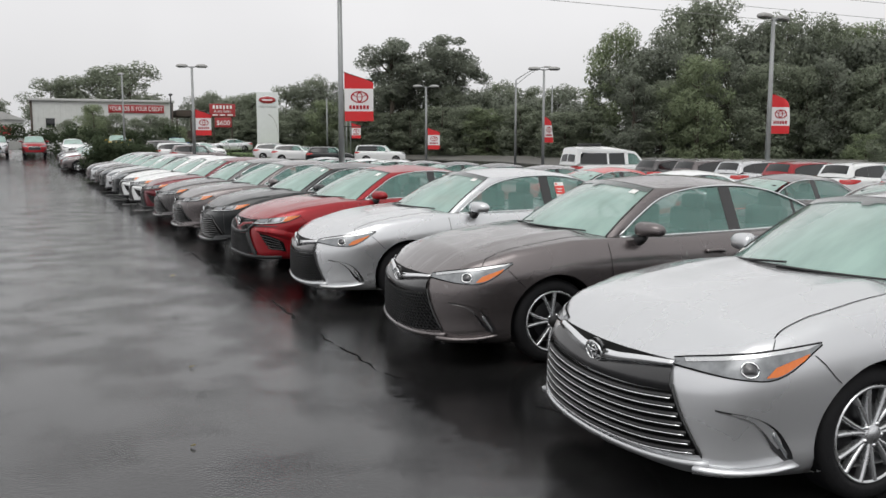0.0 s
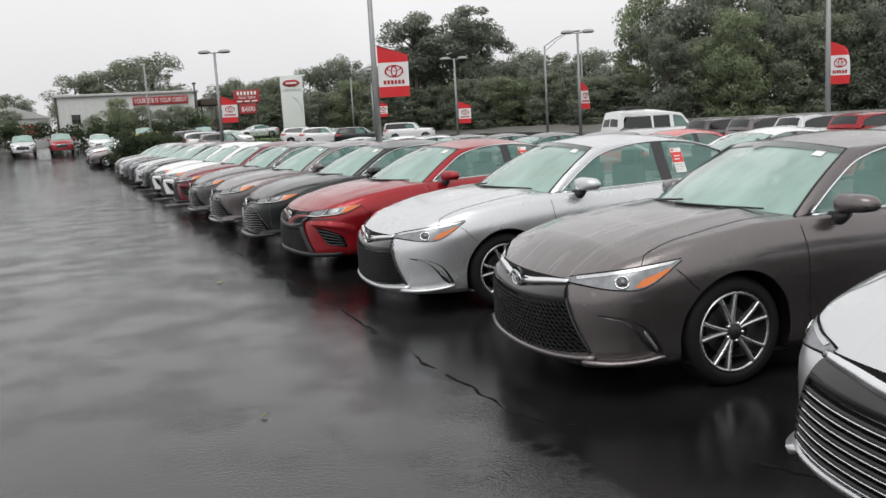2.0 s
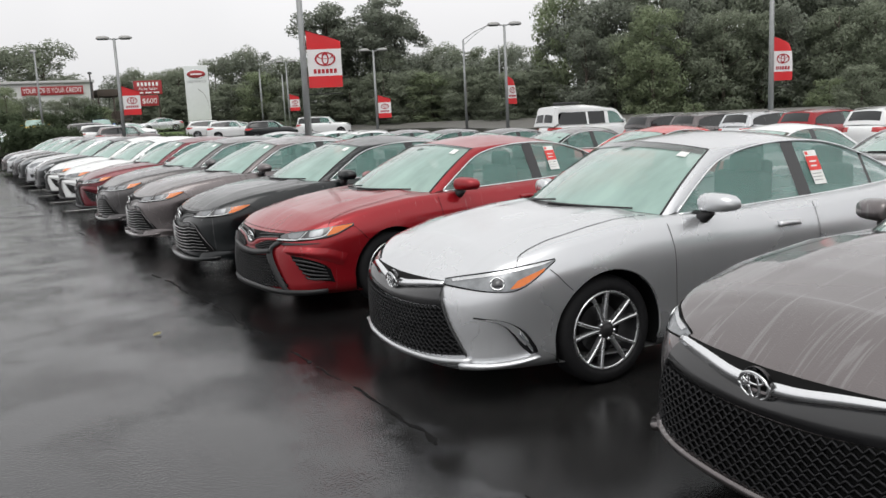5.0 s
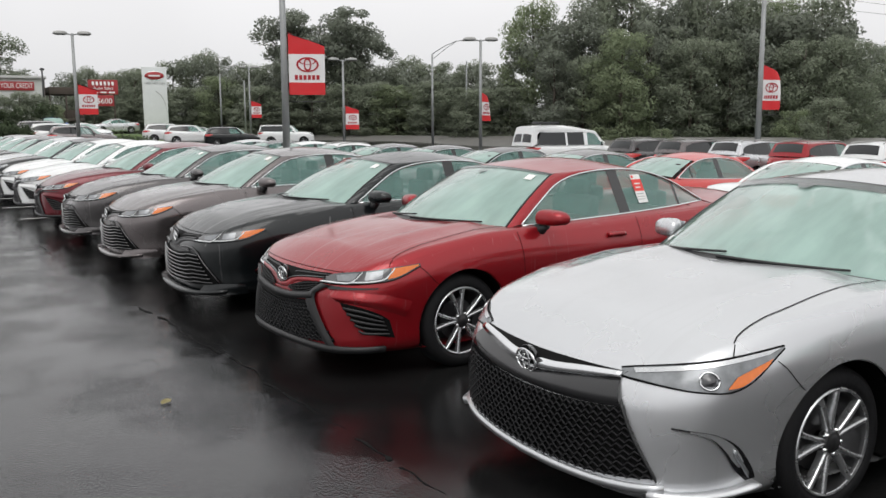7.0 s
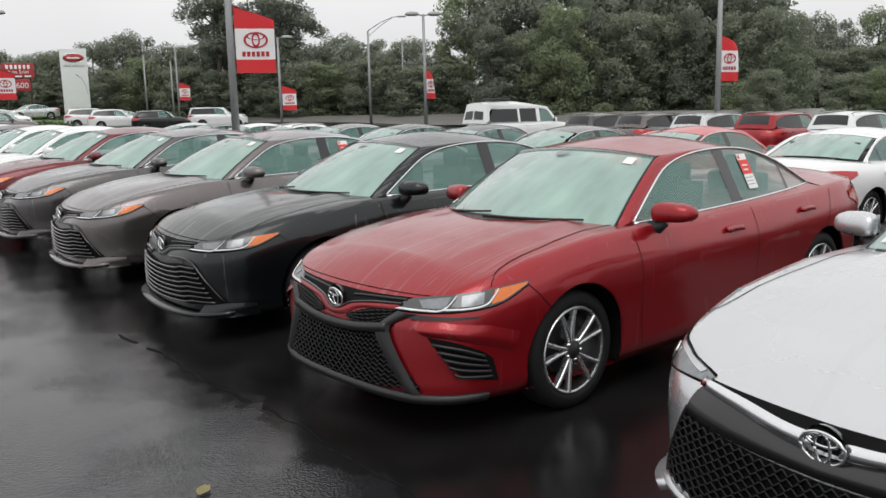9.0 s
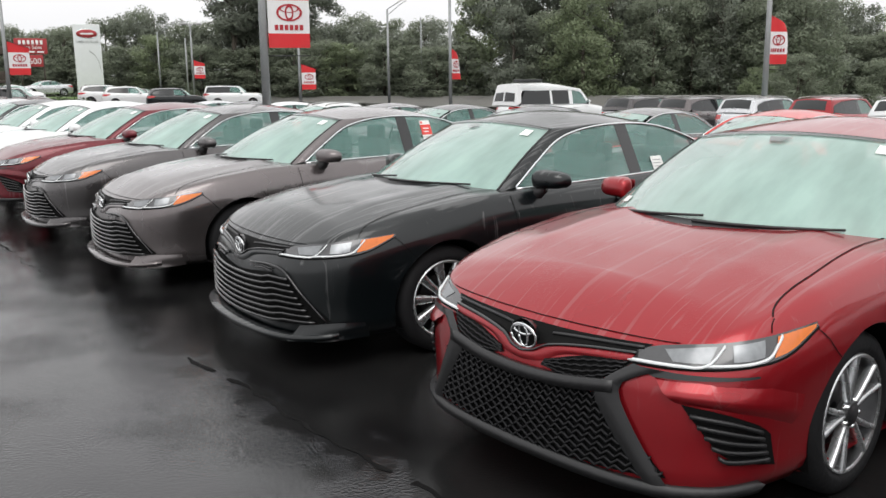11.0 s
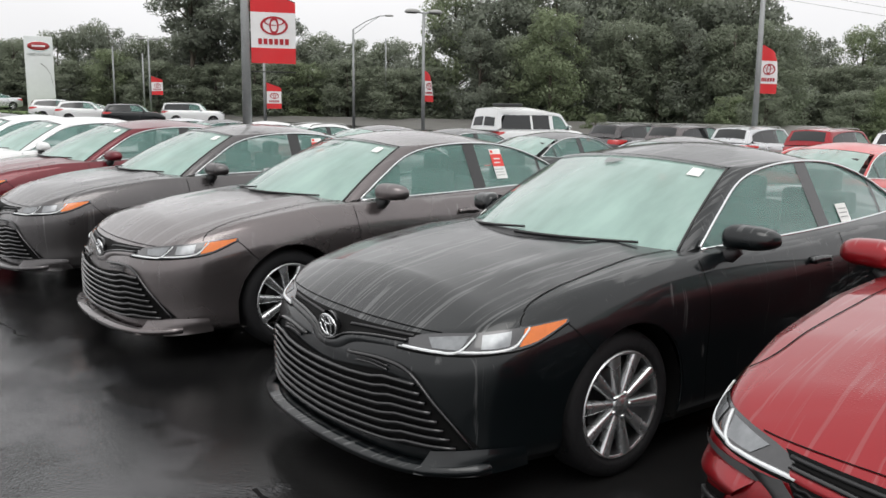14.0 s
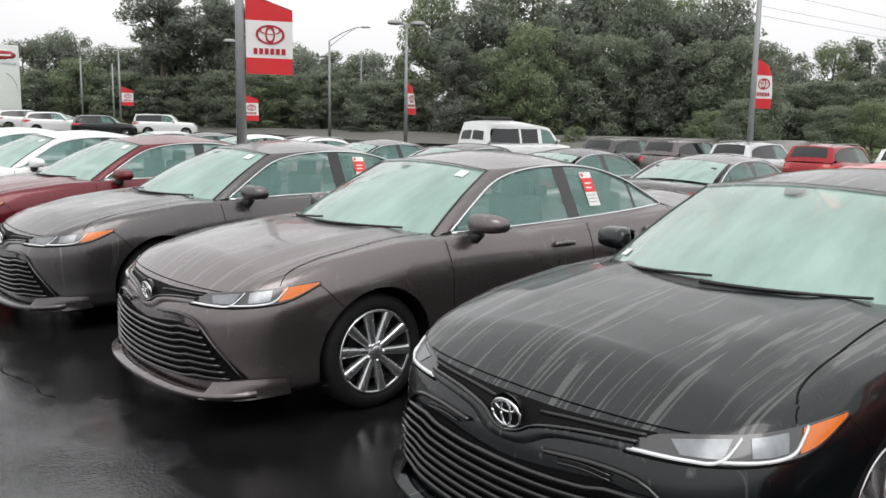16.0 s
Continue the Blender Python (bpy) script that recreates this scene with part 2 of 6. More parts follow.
def asphalt(name="wet_asphalt"):
    m, n, l, p = nodes_of(name)
    tc = n.new("ShaderNodeTexCoord")
    big, mid, fin = (n.new("ShaderNodeTexNoise") for _ in range(3))
    for q, s, d in ((big, 0.30, 8), (mid, 2.4, 8), (fin, 140.0, 2)):
        q.inputs["Scale"].default_value, q.inputs["Detail"].default_value = s, d
        l.new(tc.outputs["Object"], q.inputs["Vector"])
    mix = n.new("ShaderNodeMath")
    mix.operation = "MULTIPLY_ADD"
    mix.inputs[1].default_value = 0.45
    l.new(mid.outputs["Fac"], mix.inputs[0])
    l.new(big.outputs["Fac"], mix.inputs[2])
    ramp = n.new("ShaderNodeValToRGB")
    e = ramp.color_ramp.elements
    e[0].position, e[0].color = 0.55, (0.08, 0.08, 0.08, 1)
    e[1].position, e[1].color = 0.85, (0.17, 0.17, 0.17, 1)
    l.new(mix.outputs[0], ramp.inputs[0])
    l.new(ramp.outputs[0], p.inputs["Roughness"])
    col = n.new("ShaderNodeValToRGB")
    c = col.color_ramp.elements
    c[0].position, c[0].color = 0.5, (0.0045, 0.0045, 0.005, 1)
    c[1].position, c[1].color = 0.95, (0.017, 0.0168, 0.0165, 1)
    l.new(mix.outputs[0], col.inputs[0])
    old = n.new("ShaderNodeValToRGB")
    c = old.color_ramp.elements
    c[0].position, c[0].color = 0.5, (0.012, 0.0123, 0.0137, 1)
    c[1].position, c[1].color = 0.95, (0.034, 0.034, 0.0355, 1)
    l.new(mix.outputs[0], old.inputs[0])
    sx, edge_n, edge = n.new("ShaderNodeSeparateXYZ"), n.new("ShaderNodeMath"), n.new("ShaderNodeMapRange")
    l.new(tc.outputs["Object"], sx.inputs[0])
    edge_n.operation = "MULTIPLY_ADD"
    edge_n.inputs[1].default_value = 1.3
    l.new(mid.outputs["Fac"], edge_n.inputs[0])
    l.new(sx.outputs[0], edge_n.inputs[2])
    edge.inputs["From Min"].default_value, edge.inputs["From Max"].default_value = 0.19, 0.27
    l.new(edge_n.outputs[0], edge.inputs["Value"])
    lanes = n.new("ShaderNodeMixRGB")
    l.new(edge.outputs[0], lanes.inputs[0])
    l.new(old.outputs[0], lanes.inputs[1])
    l.new(col.outputs[0], lanes.inputs[2])
    l.new(lanes.outputs[0], p.inputs["Base Color"])
    stones = n.new("ShaderNodeTexVoronoi")
    stones.inputs["Scale"].default_value = 75.0
    l.new(tc.outputs["Object"], stones.inputs["Vector"])
    patchy = n.new("ShaderNodeTexNoise")
    patchy.inputs["Scale"].default_value, patchy.inputs["Detail"].default_value = 1.3, 9
    l.new(tc.outputs["Object"], patchy.inputs["Vector"])
    pr = n.new("ShaderNodeMapRange")
    pr.inputs["From Min"].default_value, pr.inputs["From Max"].default_value = 0.42, 0.62
    pr.inputs["To Min"].default_value, pr.inputs["To Max"].default_value = 0.11, 0.46
    l.new(patchy.outputs["Fac"], pr.inputs["Value"])
    bp = n.new("ShaderNodeBump")
    bp.inputs["Distance"].default_value = 0.006
    new_lay = n.new("ShaderNodeMapRange")
    new_lay.inputs["To Min"].default_value, new_lay.inputs["To Max"].default_value = 1.0, 0.35
    l.new(edge.outputs[0], new_lay.inputs["Value"])
    rel = n.new("ShaderNodeMath")
    rel.operation = "MULTIPLY"
    l.new(pr.outputs[0], rel.inputs[0])
    l.new(new_lay.outputs[0], rel.inputs[1])
    l.new(rel.outputs[0], bp.inputs["Strength"])
    gloss = n.new("ShaderNodeMapRange")
    gloss.inputs["To Min"].default_value, gloss.inputs["To Max"].default_value = 0.50, 0.24
    l.new(edge.outputs[0], gloss.inputs["Value"])
    l.new(gloss.outputs[0], p.inputs["Specular IOR Level"])
    l.new(stones.outputs["Distance"], bp.inputs["Height"])
    bq = n.new("ShaderNodeBump")
    bq.inputs["Strength"].default_value, bq.inputs["Distance"].default_value = 0.2, 0.003
    l.new(fin.outputs["Fac"], bq.inputs["Height"])
    l.new(bp.outputs[0], bq.inputs["Normal"])
    l.new(bq.outputs[0], p.inputs["Normal"])
    return m


M_ASPHALT = asphalt()


# ---- building helpers ----
def mesh_of(name, verts, faces, smooth=True):
    me = bpy.data.meshes.new(name)
    me.from_pydata([tuple(float(c) for c in v) for v in verts], [], faces)
    if smooth:
        me.polygons.foreach_set("use_smooth", [True] * len(me.polygons))
    me.update()
    return me


def part(name, me, material, parent=None, label=""):
    """One mesh object under a thing or a part; me: a mesh or a pair of verts and faces."""
    if isinstance(me, tuple):
        me = mesh_of(name, *me)
    if not me.materials:
        me.materials.append(material)
    ob = new(name, me)
    ob.parent = parent
    if label:
        tagged(ob, label)
    return ob


def thing(name, label, category, group="", at=None, kind=""):
    ob = new(name)
    ob.empty_display_size = 0.2
    tagged(ob, label, category, group, kind)
    if at is not None:
        ob.matrix_basis = at
    return ob


def joined(*pieces):
    v, f = [], []
    for pv, pf in pieces:
        o = len(v)
        v += list(pv)
        f += [tuple(i + o for i in q) for q in pf]
    return v, f


def moved(piece, m):
    return [tuple(m @ Vector(v)) for v in piece[0]], piece[1]


def mirrored(piece):
    return [(v[0], -v[1], v[2]) for v in piece[0]], [tuple(reversed(q)) for q in piece[1]]


def box(sx, sy, sz, c=(0, 0, 0), b=0.0):
    """A box with its edges cut off by b."""
    bm = bmesh.new()
    bmesh.ops.create_cube(bm, size=1.0)
    for v in bm.verts:
        v.co = Vector((v.co.x * sx, v.co.y * sy, v.co.z * sz))
    if b:
        bmesh.ops.bevel(bm, geom=list(bm.edges), offset=b, segments=2, profile=0.6, affect="EDGES")
    bm.verts.ensure_lookup_table()
    out = [tuple(v.co + Vector(c)) for v in bm.verts], [tuple(v.index for v in f.verts) for f in bm.faces]
    bm.free()
    return out


def grid(fn, n, m, close=False):
    """A surface fn(u, v), u and v from 0 to 1."""
    v = [fn(i / n, j / m) for j in range(m + 1) for i in range(n + 1)]
    f = [(j * (n + 1) + i, j * (n + 1) + i + 1, (j + 1) * (n + 1) + i + 1, (j + 1) * (n + 1) + i) for j in range(m) for i in range(n)]
    return v, f


def lathe(profile, n=32, axis="y"):
    """Turns (along, radius) pairs round the y axis, or the z axis."""
    v, f = [], []
    for a, r in profile:
        for i in range(n):
            w = 2 * math.pi * i / n
            v.append((r * math.cos(w), a, r * math.sin(w)) if axis == "y" else (r * math.cos(w), r * math.sin(w), a))
    for j in range(len(profile) - 1):
        for i in range(n):
            q = (j * n + i, j * n + (i + 1) % n, (j + 1) * n + (i + 1) % n, (j + 1) * n + i)
            f.append(q if axis == "y" else tuple(reversed(q)))
    return v, f


def tube(path, r, n=8, r1=None):
    """A round bar along points, tapering from r to r1."""
    pts = [Vector(p) for p in path]
    v, f = [], []
    for k, p in enumerate(pts):
        d = (pts[min(k + 1, len(pts) - 1)] - pts[max(k - 1, 0)]).normalized()
        a = d.cross(Vector((0, 0, 1)) if abs(d.z) < 0.9 else Vector((1, 0, 0))).normalized()
        b = d.cross(a)
        rk = r if r1 is None else r + (r1 - r) * k / (len(pts) - 1)
        for i in range(n):
            w = 2 * math.pi * i / n
            v.append(tuple(p + rk * (a * math.cos(w) + b * math.sin(w))))
    for k in range(len(pts) - 1):
        for i in range(n):
            f.append((k * n + i, k * n + (i + 1) % n, (k + 1) * n + (i + 1) % n, (k + 1) * n + i))
    f += [tuple(reversed(range(n))), tuple(range((len(pts) - 1) * n, len(pts) * n))]
    return v, f


def spread(pts, n):
    """n + 1 points evenly along a line of points."""
    a = np.array(pts, float)
    d = np.concatenate([[0], np.cumsum(np.linalg.norm(np.diff(a, axis=0), axis=1))])
    s = np.linspace(0, d[-1], n + 1)
    return np.stack([np.interp(s, d, a[:, k]) for k in range(a.shape[1])], 1)


def smoothed(pts, n):
    """n + 1 points along a smooth curve through the points."""
    p = [np.array(q, float) for q in pts]
    p = [2 * p[0] - p[1]] + p + [2 * p[-1] - p[-2]]
    out = []
    for i in range(1, len(p) - 2):
        for t in np.linspace(0, 1, 12, endpoint=False):
            out.append(0.5 * ((2 * p[i]) + (p[i + 1] - p[i - 1]) * t + (2 * p[i - 1] - 5 * p[i] + 4 * p[i + 1] - p[i + 2]) * t * t + (3 * p[i] - p[i - 1] - 3 * p[i + 1] + p[i + 2]) * t ** 3))
    out.append(p[-2])
    return spread(out, n)


def ground_z(x, y):
    """The lot falls gently away from the first row and rises at its far end."""
    s, far = min(1, max(0, (y - 46) / 34)), min(max(x, 3), 30)
    return -0.031 * (min(far, 20) - 3) + s * s * (3 - 2 * s) * (1.3 - 0.7 * max(0, far - 8) / 22)


# ---- cars: every one faces -x, its nose at x = 0, its middle at y = 0 ----
class Shell:
    """The skin of a car: an outline in plan, drawn in at each height, and a deck inside its top edge."""

    def __init__(self, length=4.87, half=0.92, nose=1.0, low=0.0, zs=(), zc=(), front=(), hub=0.335, wheels=(1.0, 3.80), arch=0.384, crease=0.008):
        L, h = length, half
        self.crease = crease
        pts = [(0, 0), (0.012, 0.25), (0.05, 0.5), (0.135, 0.70), (0.31, 0.835), (0.66, h - 0.022), (1.2, h - 0.004), (2.4, h), (3.5, h - 0.005), (L - 0.66, h - 0.04), (L - 0.27, h - 0.16), (L - 0.08, 0.55), (L - 0.01, 0.25), (L, 0)]
        pts = [(x * nose if x < 0.9 else x, y) for x, y in pts]
        self.o = smoothed(pts, 420)
        d = np.linalg.norm(np.diff(self.o, axis=0), axis=1)
        self.g = np.concatenate([[0], np.cumsum(d)])
        self.G = self.g[-1]
        t = np.gradient(self.o, axis=0)
        t /= np.linalg.norm(t, axis=1)[:, None]
        self.n = np.stack([-t[:, 1], t[:, 0]], 1)
        self.zs, self.zc, self.L, self.half = np.array(zs).T, np.array(zc).T, L, half
        self.front = np.array(front or [(0, 0.015), (0.12, 0.0), (0.45, 0.0), (0.6, 0.004), (0.75, 0.012), (0.88, 0.04), (1, 0.10)]).T
        self.side = np.array([(0, 0.075), (0.10, 0.03), (0.3, 0.026), (0.5, 0.010), (0.66, 0), (0.78, 0.004), (0.9, 0.035), (1, 0.075)]).T
        self.hub, self.wheels, self.arch, self.low = hub, wheels, arch, low
        self.gx = (self.o[:, 0], self.g)

    def plan(self, g):
        a = min(abs(g), self.G)
        x, y = np.interp(a, self.g, self.o[:, 0]), np.interp(a, self.g, self.o[:, 1])
        nx, ny = np.interp(a, self.g, self.n[:, 0]), np.interp(a, self.g, self.n[:, 1])
        return x, y, nx, ny

    def zb(self, x):
        return self.low + float(np.interp(x, [0, 0.5, 1.0, 3.9, 4.4, self.L], [0.205, 0.19, 0.18, 0.18, 0.22, 0.30]))

    def z1(self, x):
        return float(np.interp(x, *self.zs))

    def P(self, g, z, d=0.0):
        """The place at girth g from the middle of the nose (minus: the other side) and height z, d outside the skin."""
        x, y, nx, ny = self.plan(g)
        v = (z - self.zb(x)) / (self.z1(x) - self.zb(x))
        k = max(0.0, min(1.0, abs(nx))) ** 2
        inset = k * np.interp(v, *self.front) + (1 - k) * np.interp(v, *self.side)
        x, y = x - nx * (inset - d), y - ny * (inset - d)
        return (x, y if g >= 0 else -y, z)

    def deck(self, g, q, d=0.0):
        """The place on the top, from its edge (q = 0) to its middle line (q = 1)."""
        x, y, z = self.P(g, self.z1(self.plan(g)[0]))
        sx = min(max(x, 0.42), self.L - 0.40)
        top = float(np.interp(sx, *self.zc))
        side = min(1.0, max(0.0, (x - 0.10) / 0.55))
        h = 1 - (1 - q) ** (1.55 + 1.15 * side * side * (3 - 2 * side))
        crease = self.crease * math.exp(-((q - 0.40) / 0.075) ** 2) * min(1, max(0, (sx - 0.42) / 0.3)) if sx < 1.6 else 0
        return (x + (sx - x) * q, y * (1 - q), z + (top - z) * h + crease + d)

    def girth(self, x):
        """The girth at which the side lies at x."""
        return float(np.interp(x, self.gx[0], self.gx[1]))

    def body(self, step, rows, decks):
        n = int(self.G / step)
        gs = [self.G * i / n for i in range(n + 1)]
        gs = gs + [-g for g in reversed(gs[1:-1])]
        m = len(gs)
        levels = np.linspace(0, 1, rows + 1)
        V = []
        for v in levels:
            for g in gs:
                x = self.plan(g)[0]
                V.append(list(self.P(g, self.zb(x) + v * (self.z1(x) - self.zb(x)))))
        for q in np.linspace(0, 1, decks + 1)[1:]:
            for g in gs:
                V.append(list(self.deck(g, q)))
        total = rows + decks
        F = [(j * m + i, j * m + (i + 1) % m, (j + 1) * m + (i + 1) % m, (j + 1) * m + i) for j in range(total) for i in range(m)]
        # wheel openings: leave out the faces within, then draw the rim of the hole onto a circle
        r = self.arch
        V = np.array(V)

        def inside(p):
            return any((p[0] - w) ** 2 + (p[2] - self.hub) ** 2 < r * r for w in self.wheels) and abs(p[1]) > 0.5
        keep, cut = [], set()
        for f in F:
            if f[0] < rows * m and inside(V[list(f)].mean(0)):
                cut.update(f)
            else:
                keep.append(f)
        used = set(i for f in keep for i in f)
        for i in cut & used:
            p = V[i]
            w = min(self.wheels, key=lambda c: abs(c - p[0]))
            a = math.atan2(p[2] - self.hub, p[0] - w)
            V[i][0], V[i][2] = w + r * math.cos(a), self.hub + r * math.sin(a)
        # the underside
        keep.append(tuple(reversed(range(m))))
        return [tuple(p) for p in V], keep

    def ruled(self, a, b, n, m, d=0.003):
        """A patch on the skin between two lines of (girth, height)."""
        A, B = smoothed(a, n) if len(a) > 2 else spread(a, n), smoothed(b, n) if len(b) > 2 else spread(b, n)

        def fn(u, v):
            p = A[round(u * n)] * (1 - v) + B[round(u * n)] * v
            e = d(u, v) if callable(d) else d
            return self.P(p[0], p[1], e)
        return grid(fn, n, m)

    def bar(self, line, hz, d0, d1, n=16, taper=0.0, curve=True):
        """A bar on the skin along (girth, height), 2 hz high, standing from d0 to d1 outside the skin."""
        pts = smoothed(line, n) if curve and len(line) > 2 else spread(line, n)
        V, F = [], []
        for k, (g, z) in enumerate(pts):
            w = hz * (1 - taper * k / n)
            V += [self.P(g, z - w, d0), self.P(g, z - w, d1), self.P(g, z + w, d1), self.P(g, z + w, d0)]
        for k in range(n):
            for e in range(4):
                F.append((4 * k + e, 4 * k + 4 + e, 4 * k + 4 + (e + 1) % 4, 4 * k + (e + 1) % 4))
        F += [(0, 1, 2, 3), (4 * n + 3, 4 * n + 2, 4 * n + 1, 4 * n)]
        return V, F

    def seam(self, line, w=0.0022, n=24):
        """A dark joint between panels, along (girth, height)."""
        pts = smoothed(line, n)
        V, F = [], []
        for k, (g, z) in enumerate(pts):
            a, b = pts[max(0, k - 1)], pts[min(n, k + 1)]
            t = (b - a) / max(1e-6, np.linalg.norm(b - a))
            V += [self.P(g - t[1] * w, z + t[0] * w, 0.0018), self.P(g + t[1] * w, z - t[0] * w, 0.0018)]
        F = [(2 * k, 2 * k + 1, 2 * k + 3, 2 * k + 2) for k in range(n)]
        return V, F

    def deck_seam(self, line, w=0.0032, n=40):
        """A dark joint on the top, along (girth, q)."""
        pts = smoothed(line, n)
        c = [Vector(self.deck(g, q, 0.0025)) for g, q in pts]
        V, F = [], []
        for k in range(n + 1):
            t = (c[min(n, k + 1)] - c[max(0, k - 1)]).normalized()
            s = t.cross(Vector((0, 0, 1))).normalized() * w
            V += [tuple(c[k] - s), tuple(c[k] + s)]
        F = [(2 * k, 2 * k + 1, 2 * k + 3, 2 * k + 2) for k in range(n)]
        return V, F


def wheel_meshes(tyre_r, rim_r, spokes, dark, twin):
    """Tyre, rim and hub of a wheel whose outer face looks towards -y and stands at y = 0."""
    tyre = lathe([(0.02, rim_r), (0.004, rim_r + 0.012), (0.0, rim_r + 0.03), (0.006, tyre_r - 0.03), (0.022, tyre_r - 0.008), (0.05, tyre_r), (0.17, tyre_r), (0.20, tyre_r - 0.02), (0.21, rim_r)], 44)
    rim = lathe([(0.012, rim_r - 0.014), (0.03, rim_r - 0.020), (0.15, rim_r - 0.035), (0.15, 0.02)], 44)
    lip = lathe([(0.02, rim_r + 0.004), (0.005, rim_r - 0.001), (0.004, rim_r - 0.006), (0.012, rim_r - 0.014)], 44)
    sp, spread_ = [], 0.24 if spokes == 5 else 0.20
    for k in range(spokes):
        w0, arm = 2 * math.pi * k / spokes, []
        for s in ((-1, 1) if twin else (0,)):
            w = w0 + s * spread_
            hw0, hw1 = (0.011, 0.0125) if twin else (0.016, 0.031)

            def fn(u, v, w=w, s=s, hw0=hw0, hw1=hw1):
                r = 0.035 + (rim_r - 0.045) * v
                half = hw0 + (hw1 - hw0) * v
                prof = [(-half, 0.045), (-half, 0.016), (-half * 0.55, 0.006), (half * 0.55, 0.006), (half, 0.016), (half, 0.045)]
                a, y = prof[round(u * 5)]
                y += 0.012 * (1 - v) - 0.004
                ang = w - s * 0.10 * (1 - v)
                c, si = math.cos(ang), math.sin(ang)
                return (r * c - a * si, y, r * si + a * c)
            arm.append(grid(fn, 5, 4))
        sp.append(joined(*arm))
    hub = lathe([(0.05, 0.056), (0.012, 0.050), (0.006, 0.044), (0.008, 0.036), (0.004, 0.034), (0.004, 0.0)], 24)
    nuts = []
    for k in range(5):
        w = 2 * math.pi * (k + 0.5) / 5
        nuts.append(moved(lathe([(0.03, 0.011), (0.006, 0.010), (0.004, 0.0)], 6), Matrix.Translation((0.055 * math.cos(w), 0, 0.055 * math.sin(w)))))
    disc = lathe([(0.09, 0.15), (0.088, 0.145), (0.088, 0.03)], 28)
    return dict(tyre=tyre, rim=rim, lip=lip, spokes=sp, hub=hub, nuts=nuts, disc=disc)


def emblem(r, thick):
    """Three rings, one round two, looking towards -x."""
    out = []
    for a, b, zo in ((r, r * 0.72, 0), (r * 0.34, r * 0.68, 0.0), (r * 0.72, r * 0.27, r * 0.36)):
        pts = [(0, a * math.cos(w), zo + b * math.sin(w)) for w in np.linspace(0, 2 * math.pi, 29)]
        out.append(tube(pts, thick, 6))
    return joined(*out)


SEDAN18 = dict(
    shell=dict(length=4.87, zs=[(0, 0.715), (0.15, 0.745), (0.35, 0.80), (0.7, 0.875), (1.2, 0.938), (1.6, 0.952), (2.5, 0.955), (3.6, 0.995), (4.2, 1.02), (4.6, 1.01), (4.9, 0.96)],
               zc=[(0.3, 0.855), (0.42, 0.885), (0.7, 0.935), (1.0, 0.975), (1.3, 1.0), (1.7, 0.985), (2.4, 0.965), (3.7, 1.02), (4.0, 1.07), (4.4, 1.085), (4.9, 1.06)]),
    wl=(1.13, 0.34, 0.755, 0.985, 0.040), wu=(1.98, 0.10, 0.595, 1.372, 0.045), rt=(3.24, -0.08, 0.575, 1.352, 0.05), rb=(4.02, -0.24, 0.70, 1.075, 0.05), crown=0.066,
    win=[(1.61, 0.972), (1.84, 1.12), (2.10, 1.262), (2.42, 1.328), (2.82, 1.340), (3.12, 1.308), (3.40, 1.225), (3.62, 1.115), (3.75, 1.045)], belt=[(1.61, 0.962), (2.6, 0.985), (3.3, 1.01), (3.75, 1.035)],
    pillar=(2.65, 2.77), quarter=3.42, side=(0.815, 0.96, 0.52), mirror=(1.77, 0.955, 1.02), tyre=0.335, rim=0.243, handles=((2.50, 0.845), (3.47, 0.88)))
SEDAN17 = dict(SEDAN18, shell=dict(length=4.85, nose=1.05, zs=[(0, 0.715), (0.15, 0.745), (0.35, 0.815), (0.7, 0.90), (1.2, 0.962), (1.6, 0.97), (2.5, 0.965), (3.6, 1.0), (4.2, 1.02), (4.6, 1.02), (4.9, 0.97)],
               zc=[(0.3, 0.865), (0.42, 0.90), (0.7, 0.96), (1.0, 1.005), (1.3, 1.03), (1.7, 1.0), (2.4, 0.97), (3.7, 1.02), (4.0, 1.08), (4.4, 1.10), (4.9, 1.08)], wheels=(1.035, 3.79)),
    wl=(1.21, 0.32, 0.765, 1.02, 0.055), wu=(2.00, 0.10, 0.60, 1.405, 0.05), rt=(3.32, -0.08, 0.58, 1.375, 0.055), rb=(4.10, -0.24, 0.70, 1.075, 0.05), pillar=(2.72, 2.84), quarter=3.48, side=(0.815, 0.96, 0.50), crown=0.055, win=[(1.66, 0.985), (1.9, 1.15), (2.15, 1.285), (2.5, 1.356), (2.9, 1.366), (3.2, 1.33), (3.46, 1.25), (3.72, 1.13), (3.86, 1.05)],
    belt=[(1.66, 0.972), (2.7, 0.992), (3.4, 1.015), (3.86, 1.04)], mirror=(1.83, 0.97, 1.04))
